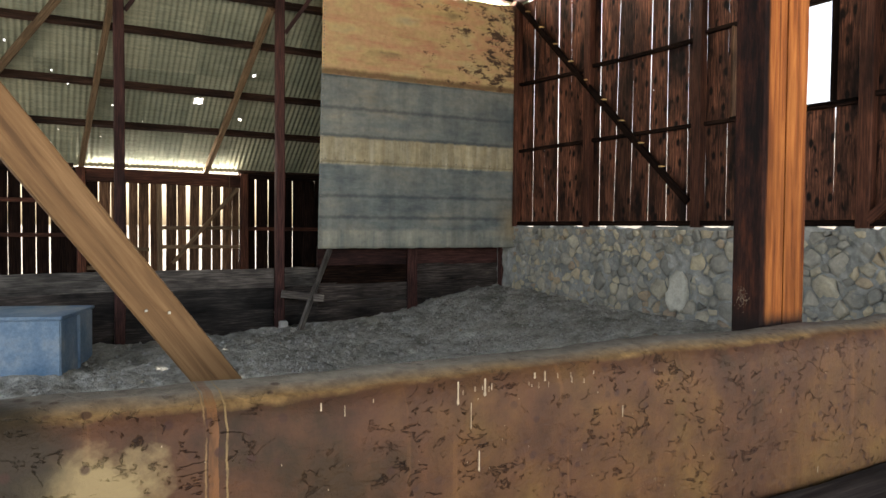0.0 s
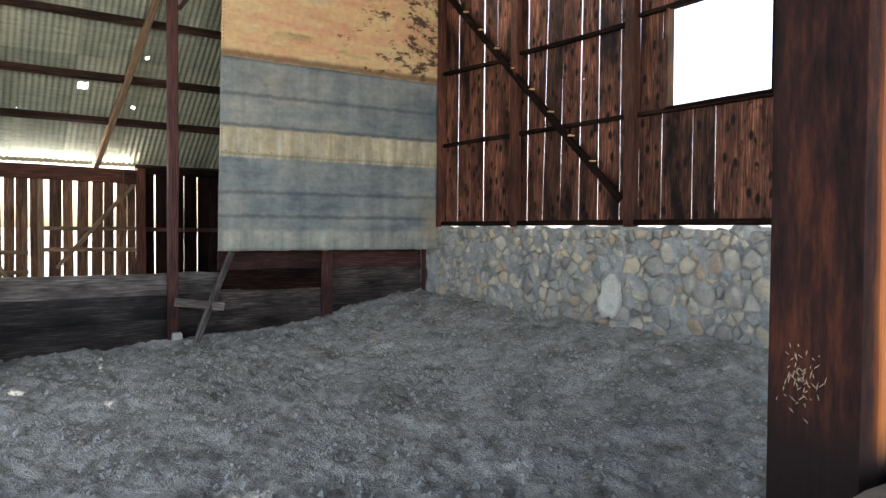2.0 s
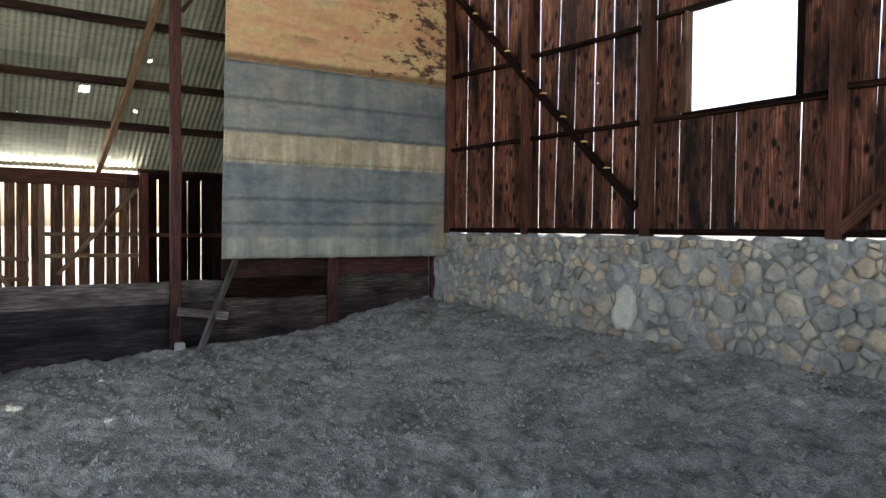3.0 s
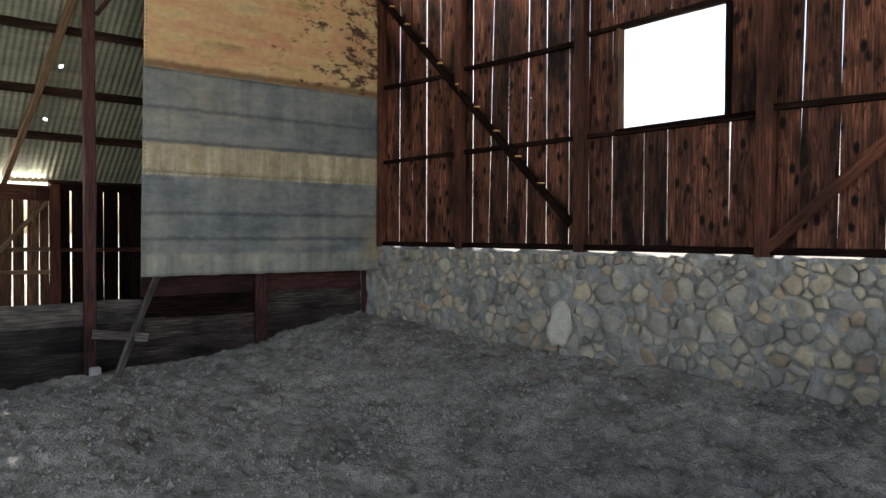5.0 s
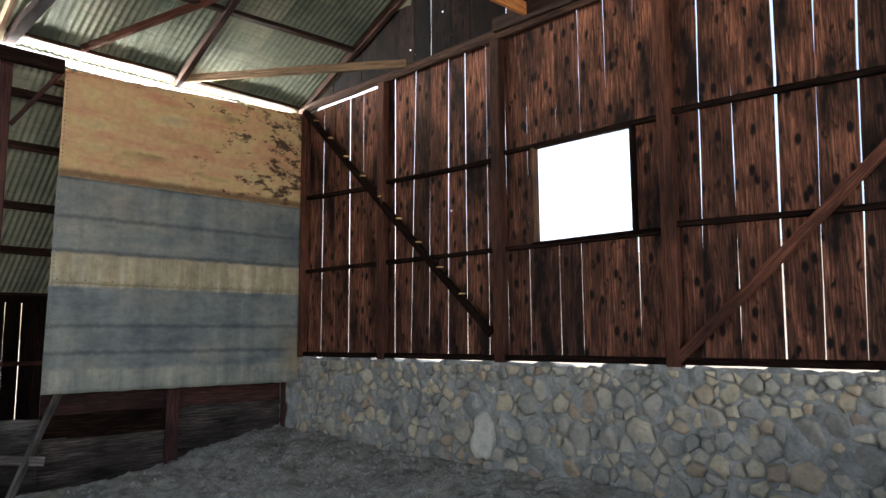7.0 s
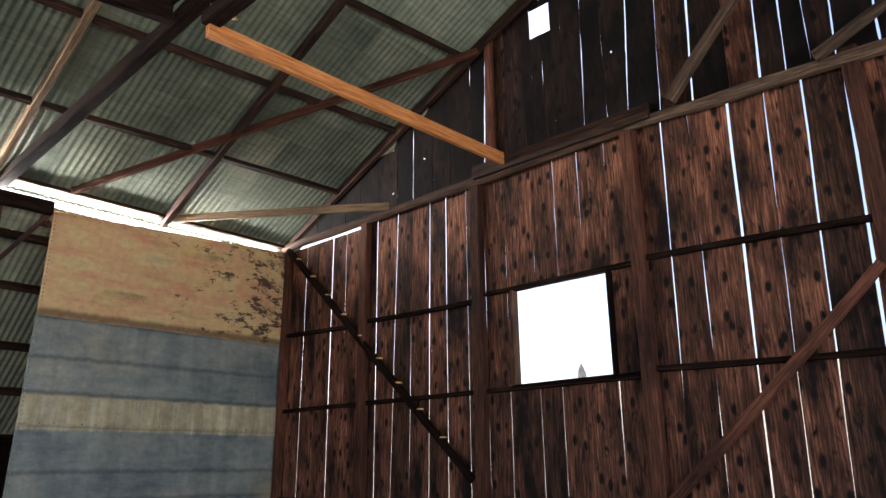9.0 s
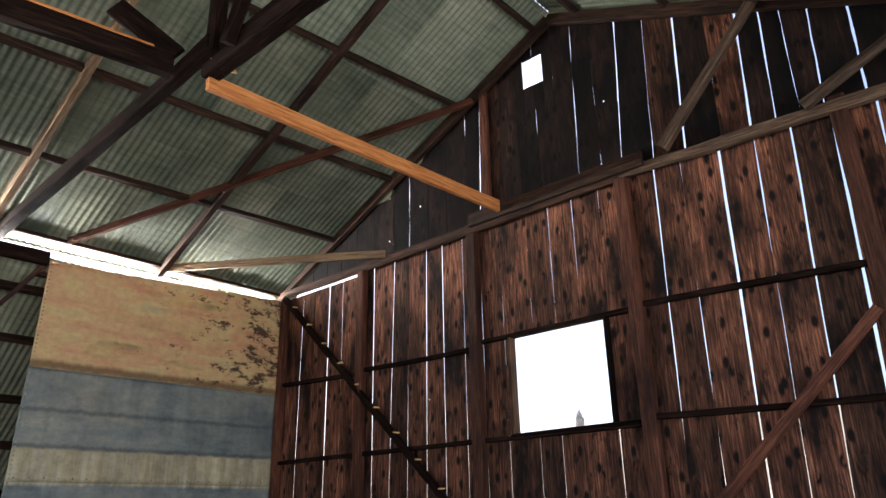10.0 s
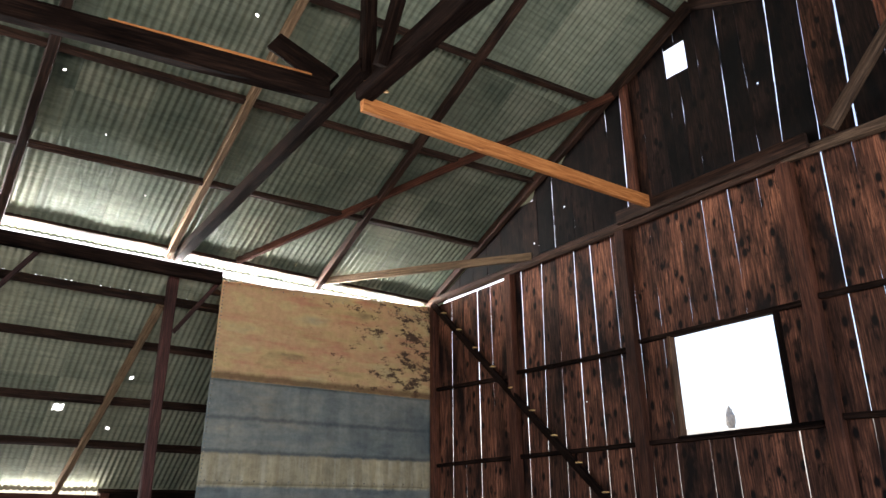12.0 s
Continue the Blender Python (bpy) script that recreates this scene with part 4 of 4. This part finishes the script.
def barn_frame():
    post_lbl = "dark red-brown square timber post standing on the earth floor"
    for x in (-3.69, -5.66, -7.75, -9.6):
        p = empty("barn_post", (x, .33, -.30), post_lbl, "post", "posts of the barn frame")
        timber("shaft", (x, .33, -.30), (x, .30, 4.46), .115, .115, M_FRAME, p, side=(0, 1, 0), rough=.004)
        timber("knee_brace", (x + .08, .32, 3.75), (x + .52, .18, 4.42), .05, .08, M_FRAME, p, side=(0, 1, 0))
    foot = part("post_footing", footing(), M_FOOT)
    foot.location = (-3.66, .27, -.27)
    tagged(foot, "small pale concrete block at the foot of a barn post", "footing")
    # the shadow below the eave gap is put into this beam's dark timber
    plate = timber("eave_plate", (-9.9, .045, 4.425), (-3.20, .045, 4.425), .09, .15, M_DARK, segs=14)
    tagged(plate, "deep dark eave beam along the post heads", "beam", kind="structure")
    plate = timber("eave_plate", (-3.22, .36, 4.40), (-.01, .36, 4.42), .09, .20, M_PURLIN, segs=6)
    tagged(plate, "long dark eave plate along the post heads", "beam", kind="structure")
    truss(-3.72)
    truss(-7.7)
    r = timber("rafter", (-5.60, .12, 4.58), (-5.60, RIDGE_Y, RIDGE_Z - .12), .09, .11, M_PURLIN)
    tagged(r, "dark reddish roof rafter above the inner posts", "rafter")
    # added strip: the highlight along the tie timber's top edge, as orange wood
    b = timber("edge_strip", (-5.4, -3.425, 4.952), (-3.95, -3.672, 4.952), .07, .02, M_ORANGE)
    tagged(b, "thin orange strip for the highlight on the dark timber's top edge", "board")
    r = timber("rafter", (-1.88, .12, 4.58), (-1.88, RIDGE_Y, RIDGE_Z - .12), .075, .10, M_PURLIN)
    tagged(r, "dark reddish roof rafter between truss and gable", "rafter")
    b = timber("tie_board", (-3.64, -3.97, 4.665), (-.185, -4.0, 4.765), .05, .13, M_ORANGE)
    tagged(b, "clean orange new timber tying the truss to the gable wall", "tie board")
    b = timber("tie_board", (-7.5, -3.07, 4.85), (-3.80, -3.70, 4.85), .10, .18, M_DARK, rough=.006)
    tagged(b, "dark weathered timber running between the two roof trusses", "tie board")
    b = timber("roof_brace", (-3.05, -.02, 4.66), (-.10, -3.64, 6.28), .04, .10, M_STUD, side=(0, .5, 1))
    tagged(b, "long thin red-brown diagonal brace under the roof", "brace")
    b = timber("corner_brace", (-1.85, .02, 4.64), (-.14, -2.2, 4.70), .035, .10, M_TAN)
    tagged(b, "flat weathered board bracing eave and gable corner", "brace")
    c = timber("truss_cleat", (-3.80, -3.75, 4.92), (-4.18, -3.45, 5.32), .05, .17, M_DARK)
    tagged(c, "short dark board nailed across the truss joint", "board")
    s = part("split_end", split_end(), M_SPLIT_GLINT)
    s.matrix_world = pose(-3.66, -4.02, 4.85, 0, 10, -20)
    tagged(s, "freshly split pale timber end on the truss joint", "timber end")


def footing():
    bm = bmesh.new()
    bmesh.ops.create_cube(bm, size=1)
    for v in bm.verts:
        k = .85 if v.co.z > 0 else 1.05
        v.co = Vector((v.co.x * .13 * k, v.co.y * .13 * k, v.co.z * .34))
    bmesh.ops.bevel(bm, geom=bm.edges[:], offset=.012, segments=2, affect="EDGES")
    return bm


def split_end():
    bm = bmesh.new()
    rr = random.Random(4)
    base = [bm.verts.new((0, y, z)) for y, z in ((-.07, -.06), (.07, -.06), (.07, .06), (-.07, .06))]
    bm.faces.new(base)
    tip = []
    for i in range(8):
        a = 2 * math.pi * i / 8
        tip.append(bm.verts.new((.14 + rr.uniform(0, .08), .05 * math.cos(a), .045 * math.sin(a))))
    bm.faces.new(tip)
    for i in range(8):
        bm.faces.new((tip[i], tip[(i + 1) % 8], base[((i + 1) // 2 + 2) % 4]))
    for i in range(4):
        bm.faces.new((base[i], base[(i + 1) % 4], tip[(i * 2 - 3) % 8]))
    return bm


# ---- the flat metal sheets ----
def metal_panel():
    p = empty("sheet_metal_panel", (-1.6, .13, .87), "three lapped flat metal sheets, blue grey below, rusty ochre above", "metal panel")
    A, B = Vector((-3.17, .275, 0)), Vector((-.012, .012, 0))
    rr = random.Random(12)
    for i, (z0, z1) in enumerate(((.865, 2.085), (2.06, 3.245), (3.225, 4.41))):
        bm = bmesh.new()
        nx, nz = 70, 24
        rows = []
        for j in range(nz + 1):
            row = []
            for k in range(nx + 1):
                q = A.lerp(B, k / nx)
                z = z0 + (z1 - z0 + (.17 * k / nx if i == 2 else 0)) * j / nz
                off = .004 * noise.noise(Vector((q.x * 1.4, z * 2.2, i)))
                # lapped like shingles: the foot of each sheet stands out over the next
                off += .016 * (1 - j / nz)
                edge = 0
                if j == 0:
                    edge = .010 * noise.noise(Vector((q.x * 7, i, 0))) + .006 * noise.noise(Vector((q.x * 25, i, 0)))
                if j == nz and i == 2:
                    edge = .015 * noise.noise(Vector((q.x * 9, 5, 0)))
                # pressed lines where the sheet is bent over the boards behind
                for f in (.34, .60):
                    off -= .006 * math.exp(-((j / nz - f) / .03) ** 2)
                off += .21 * (1 - k / nx) * (z - .87) / 3.6
                row.append(bm.verts.new((q.x + 1.6, q.y - .13 - off, z + edge - .87)))
            rows.append(row)
        for a, b in zip(rows, rows[1:]):
            for k in range(nx):
                bm.faces.new((a[k], a[k + 1], b[k + 1], b[k]))
        g = bmesh.ops.extrude_face_region(bm, geom=bm.faces[:])
        bmesh.ops.translate(bm, verts=[v for v in g["geom"] if isinstance(v, bmesh.types.BMVert)], vec=(0, .004, 0))
        ob = part("sheet", bm, M_SHEET, p, ("blue grey galvanised sheet", "blue grey galvanised sheet with a pale foot", "rusted ochre and pink sheet")[i], smooth=True)
        # the paint's bands are laid out in the world's heights
        ob.data.transform(Matrix.Translation((-1.6, .13, .87)))
        ob.matrix_basis = Matrix.Translation((1.6, -.13, -.87))
    # nail heads down the free edge and along the laps
    nail = bmesh.new()
    bmesh.ops.create_cone(nail, segments=7, radius1=.010, radius2=.007, depth=.006, cap_ends=True)
    mesh = bpy.data.meshes.new("nail")
    nail.to_mesh(mesh)
    nail.free()
    mesh.materials.append(M_NAIL)
    spots = [(A.lerp(B, .008), .92 + k * .045) for k in range(78)]
    spots += [(A.lerp(B, (k + .5) / 22), z) for z in (2.10, 3.265, 4.40) for k in range(22)]
    for q, z in spots:
        o = link_mesh("nail", mesh, None, p)
        k = ((z - .865) % 1.205) / 1.205
        o.matrix_basis = Matrix.Translation((q.x + 1.6, q.y - .13 - .020 + .013 * k - .21 * (-q.x / 3.17) * (z - .87) / 3.6, z - .87)) @ pose(0, 0, 0, 90, 0, 0)


# ---- plank fence, back wall, lean-to things ----
def plank_fence():
    f = empty("plank_fence", (0, 0, 0), "low wall of wide grey weathered planks behind the posts", "plank wall", kind="structure")
    spans = [(-9.9, -7.8), (-7.8, -5.7), (-5.7, -3.72), (-3.72, -3.1)]
    for a, b in spans:
        for z0, h in ((.345, .245), (.075, .25), (-.19, .245), (-.43, .23)):
            timber("plank", (a + .01, .45 + .01 * (z0 > 0), z0 + h / 2 + R.uniform(-.008, .008)), (b - .01, .45, z0 + h / 2 + R.uniform(-.008, .008)), h + (.018 if z0 > .3 else .045), .04, M_TOPPLANK if z0 > .3 else M_PLANK, f, side=(0, 1, 0), segs=5, rough=.005)
    for a, b in ((-3.1, -1.60), (-1.60, .02)):
        for k, (z0, h) in enumerate(((.62, .24), (.36, .25), (.10, .25), (-.16, .24), (-.41, .24))):
            mat = M_FRAME if k == 0 else M_PLANK if k != 1 or a > -2 else M_DARK
            timber("plank", (a + .01, .52, z0 + h / 2 + R.uniform(-.008, .008)), (b - .01, .52 - (.05 if a > -2 else 0), z0 + h / 2 + R.uniform(-.008, .008)), h + .020, .04, mat, f, side=(0, 1, 0), segs=4, rough=.005)
    timber("fence_post", (-1.62, .44, -.3), (-1.62, .44, .88), .15, .06, M_FRAME, f, side=(0, 1, 0))
    timber("fence_post", (-.05, .35, -.1), (-.05, .35, .92), .10, .10, M_FRAME, f, side=(0, 1, 0))


def back_wall():
    w = empty("back_wall", (0, 0, 0), "far lean-to wall of uneven upright slats with bright gaps", "wall", kind="structure")
    y = 3.24
    rr = random.Random(9)
    x = -10.2
    while x < -.2:
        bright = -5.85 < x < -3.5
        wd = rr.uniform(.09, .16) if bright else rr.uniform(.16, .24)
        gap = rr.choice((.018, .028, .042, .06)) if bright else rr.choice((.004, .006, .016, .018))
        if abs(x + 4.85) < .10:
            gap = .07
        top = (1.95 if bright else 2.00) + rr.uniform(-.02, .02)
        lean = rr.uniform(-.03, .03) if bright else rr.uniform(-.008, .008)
        # sunlight on the bright stretch is put into the colour: tan slats against dark
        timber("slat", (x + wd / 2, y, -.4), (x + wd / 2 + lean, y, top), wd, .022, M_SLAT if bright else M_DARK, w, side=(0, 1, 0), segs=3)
        x += wd + gap
    for px in (-9.6, -7.7, -5.93, -3.45, -2.0, -.4):
        timber("wall_post", (px, y - .09, -.4), (px, y - .09, 2.05), .13, .12, M_STUD, w, side=(0, 1, 0))
    timber("eave_beam", (-10.1, y - .04, 2.00), (-5.86, y - .04, 2.0), .12, .10, M_DARK, w, side=(0, 0, 1))
    timber("eave_beam", (-5.86, y - .07, 1.94), (-3.45, y - .07, 1.92), .10, .21, M_STUD, w, side=(0, 0, 1))
    timber("eave_beam", (-3.45, y - .04, 2.02), (-.3, y - .04, 2.02), .12, .10, M_DARK, w, side=(0, 0, 1))
    for a, b, z in ((-9.6, -5.93, 1.55), (-9.6, -5.93, 1.02), (-4.75, -3.5, 1.13), (-4.75, -3.5, .82), (-5.85, -4.95, .80), (-3.4, -2.0, 1.12), (-2.0, -.4, 1.12), (-5.85, -4.95, .50)):
        timber("rail", (a, y - .05, z), (b, y - .05, z + rr.uniform(-.02, .02)), .06, .035, M_TAN if a > -6 and b < -3.4 else M_STUD, w, side=(0, 1, 0))
    timber("brace", (-3.55, y - .09, 1.80), (-4.6, y - .09, .55), .06, .035, M_TAN, w, side=(0, 1, 0))
    timber("brace", (-5.85, y - .09, 1.45), (-5.2, y - .09, .4), .06, .035, M_TAN, w, side=(0, 1, 0))
    timber("jamb", (-4.80, y - .07, -.3), (-4.80, y - .07, 1.86), .08, .05, M_TAN, w, side=(0, 1, 0))
    g = empty("lean_to_end_wall", (0, 0, 0), "plain dark board wall closing the lean-to behind the metal panel", "wall", kind="structure")
    for k in range(12):
        yy = .14 + k * .27
        timber("board", (0.0, yy, -.5), (0.0, yy, 4.25 - (yy - .3) * .76), .262, .024, M_BOARD, g, side=(1, 0, 0), segs=1)


def cord():
    cu = bpy.data.curves.new("hanging_cord", "CURVE")
    cu.dimensions = "3D"
    cu.bevel_depth = .004
    s = cu.splines.new("NURBS")
    pts = [(-3.72, 3.0, 2.15), (-3.73, 3.0, 1.8), (-3.71, 3.0, 1.5), (-3.74, 3.0, 1.36), (-3.68, 3.0, 1.33)]
    s.points.add(len(pts) - 1)
    for p, q in zip(s.points, pts):
        p.co = (*q, 1)
    s.use_endpoint_u = True
    ob = new("hanging_cord", cu)
    cu.materials.append(M_TAN)
    tagged(ob, "thin pale cord hanging from the lean-to eave", "cord")


def debris():
    b = timber("loose_board", (-3.70, .20, .27), (-3.14, .12, .19), .045, .10, M_TOPPLANK)
    tagged(b, "short grey board fixed crosswise on a barn post", "board")
    b = timber("leaning_stick", (-3.52, .02, -.26), (-2.98, .30, .86), .05, .07, M_TOPPLANK)
    tagged(b, "narrow grey plank leaning up to the metal panel", "plank")
    rr = random.Random(31)
    k = 0
    for _ in range(60):
        x, y = (rr.uniform(-6.5, -.4), rr.uniform(-6.6, .1)) if _ < 40 else (rr.uniform(-1.0, -.15), rr.uniform(-6.9, -.2))
        s = rr.uniform(.012, .030) if _ < 40 else rr.uniform(.015, .045)
        bm = bmesh.new()
        bmesh.ops.create_icosphere(bm, subdivisions=1, radius=s)
        for v in bm.verts:
            v.co = Vector((v.co.x * rr.uniform(.7, 1.3), v.co.y * rr.uniform(.7, 1.3), v.co.z * rr.uniform(.5, .8)))
        ob = part("loose_stone", bm, M_PEBBLE)
        ob.location = (x, y, floor_height(x, y) + .2 * s)
        tagged(ob, "small loose stone lying on the barn earth", "stone", "loose stones")


def metal_tub():
    t = empty("stock_tank", (-6.33, -1.10, -.37), "square blue grey painted metal box with a lid on the earth", "metal box")
    def box(sx, sy, sz, off, bev):
        bm = bmesh.new()
        bmesh.ops.create_cube(bm, size=1)
        for v in bm.verts:
            v.co = Vector((v.co.x * sx, v.co.y * sy, v.co.z * sz)) + Vector(off)
        bmesh.ops.bevel(bm, geom=bm.edges[:], offset=bev, segments=2, affect="EDGES")
        return bm
    part("body", box(1.0, 1.0, .60, (-.5, .5, .30), .012), M_TUB, t)
    part("lid", box(1.04, 1.04, .03, (-.5, .5, .617), .006), M_TUB, t, "dusty grey metal lid")
    part("stiffener", box(.03, .03, .58, (.014, .5, .30), .004), M_TUB, t)
    t.rotation_euler = (0, 0, radians(-20))


def low_wall():
    w = empty("low_wall", (0, 0, 0), "low brown coated wall with a pale edge, cracked and streaked", "wall", kind="structure")
    bm = bmesh.new()
    n = 380
    x0, x1 = -10.0, -.12
    prof = [(-8.412, .70), (-8.410, .86), (-8.409, .94), (-8.406, .985), (-8.396, 1.010), (-8.375, 1.020), (-8.34, 1.022), (-8.328, 1.017), (-8.318, 1.00), (-8.316, .7), (-8.316, -.7), (-8.412, -.7)]
    rings = []
    for i in range(n + 1):
        x = x0 + (x1 - x0) * i / n
        ring = []
        for k, (y, z) in enumerate(prof):
            v = Vector((x, y, z))
            a = .0 if z < .9 else 1.0
            dz = a * (.006 * noise.noise(v * 5) + .003 * noise.noise(v * 22))
            dy = .003 * noise.noise(v * 9) + a * .003 * noise.noise(v * 35)
            ring.append(bm.verts.new((x, y + dy, z + dz)))
        rings.append(ring)
    m = len(prof)
    for a, b in zip(rings, rings[1:]):
        for k in range(m):
            bm.faces.new((a[k], a[(k + 1) % m], b[(k + 1) % m], b[k]))
    bm.faces.new(rings[0])
    bm.faces.new(rings[-1])
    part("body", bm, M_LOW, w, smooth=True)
    timber("rail", (-5.9, -8.47, .765), (-.3, -8.47, .785), .10, .05, M_PLANK, w, rough=.006, segs=14, label="rough grey weathered rail")


def near_post():
    p = empty("near_post", (-5.435, -8.284, -.4), "heavy red-brown post with a long crack and pale scratches", "post")
    bm = bmesh.new()
    H, x0, x1, y0, y1, c = 5.3, -5.492, -5.378, -8.314, -8.254, .006
    xc = x0 + (x1 - x0) * .45
    outline = [(x0, y0 + c), (x0 + c, y0), (xc - .002, y0), (xc, y0 + .02), (xc + .002, y0), (x1 - c, y0), (x1, y0 + c), (x1, y1), (x0, y1)]
    rings = []
    for i in range(81):
        z = H * i / 80
        w = .004 * noise.noise(Vector((0, 0, z * 1.5)))
        rings.append([bm.verts.new((z, x + .0015 * noise.noise(Vector((k * 3.0, z * 6, 0))) + (w if k in (2, 3, 4) else 0), y + .0015 * noise.noise(Vector((k * 5.0, z * 6, 4))))) for k, (x, y) in enumerate(outline)])
    m = len(outline)
    for r, t in zip(rings, rings[1:]):
        for k in range(m):
            bm.faces.new((r[k], r[(k + 1) % m], t[(k + 1) % m], t[k]))
    bm.faces.new(rings[0])
    bm.faces.new(rings[-1])
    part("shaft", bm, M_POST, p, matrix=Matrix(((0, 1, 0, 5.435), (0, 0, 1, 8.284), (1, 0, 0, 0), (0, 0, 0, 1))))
    q = empty("near_post", (-7.62, -8.24, -.4), "heavy red-brown square post farther along the low wall", "post")
    timber("shaft", (-7.62, -8.24, -.4), (-7.62, -8.24, 4.9), .12, .12, M_STUD, q, side=(0, 1, 0))
    b = empty("diagonal_brace", (-6.305, -8.08, .935), "worn brown diagonal brace rising from behind the low wall", "brace")
    timber("board", (-5.33, -8.095, -.378), (-7.985, -8.053, 3.198), .0545, .027, M_BRACE, b, side=(0, 1, 0), rough=.0012, segs=26)
    for k, off in ((.055, .006), (.062, -.009), (.20, .004)):
        n = bmesh.new()
        bmesh.ops.create_cone(n, segments=8, radius1=.0022, radius2=.0018, depth=.002, cap_ends=True)
        o = part("nail", n, M_NAIL, b)
        o.matrix_basis = Matrix.Translation((-1.68 * k + off * 1.1, -.015, 2.263 * k + off * .8)) @ pose(0, 0, 0, 90, 0, 0)


def scratches():
    """Pale scratches at the foot of the near post and drips on the low wall."""
    rr = random.Random(8)
    m = simple("pale_scar", [(0.3, (0.20, 0.15, 0.095)), (0.7, (0.36, 0.29, 0.205))], 20.0)
    bm = bmesh.new()
    def strip(p, q, w):
        p, q = Vector(p), Vector(q)
        d = (q - p).normalized()
        s = d.cross(Vector((1, 0, 0))).normalized() * w
        vs = [bm.verts.new(c) for c in (p - s * .3, p + s * .3, (p + q) / 2 + s, q + s * .2, q - s * .2, (p + q) / 2 - s)]
        bm.faces.new(vs)
    for k in range(60):
        y, z = -8.276 + rr.gauss(0, .006), 1.056 + rr.gauss(0, .009)
        L, a = rr.uniform(.0015, .006), rr.choice((1.2, .5, 1.9, 2.6))
        strip((-5.4940, y, z), (-5.4940, y + L * .7 * math.cos(a), z + L * math.sin(a)), .00028)
    me = part("scratch_marks", bm, m)
    bm = bmesh.new()
    def drip(x, z, L, w):
        y = -8.4138
        L, w = L * .6, w * .85
        vs = [bm.verts.new(c) for c in ((x - w * .5, y, z), (x + w * .5, y, z), (x + w * .45, y, z - L * .7), (x + w * .8, y, z - L * .9), (x, y, z - L), (x - w * .8, y, z - L * .9), (x - w * .45, y, z - L * .7))]
        bm.faces.new(vs)
    for x, z, L, w in ((-6.143, 1.010, .044, .0026), (-6.108, 1.010, .034, .0030), (-6.039, 1.010, .012, .003), (-6.024, 1.010, .020, .0026), (-6.126, .985, .05, .0012), (-6.005, 1.006, .010, .0012), (-5.985, 1.006, .012, .0010), (-5.90, .955, .025, .0015), (-5.582, .912, .010, .0012), (-5.488, .81, .016, .0015), (-6.30, 1.005, .014, .0016), (-6.275, 1.0, .02, .0009), (-6.115, .93, .04, .0018)):
        drip(x, z, L, w)
    for k in range(14):
        drip(rr.gauss(-6.03, .08), rr.uniform(.995, 1.01), rr.uniform(.004, .014), rr.uniform(.0006, .0014))
    for k in range(70):
        drip(rr.uniform(-6.6, -5.3), rr.uniform(.80, 1.0), rr.uniform(.001, .004), rr.uniform(.0004, .0013))
    tagged(part("drip_marks", bm, m), "pale drips and specks down the low wall", "drips", kind="structure")
    tagged(me, "pale scratched marks on the side of the near post", "scratches", kind="structure")


outside()
ground()
wall_stone = stone_wall()
wall_boards = board_wall()
wall_frame(wall_boards)
low_wall()
plank_fence()
back_wall()
metal_panel()
barn_frame()
near_post()
scratches()
metal_tub()
debris()
cord()
rock_spire()
clods()
stones(wall_stone)
roofs()
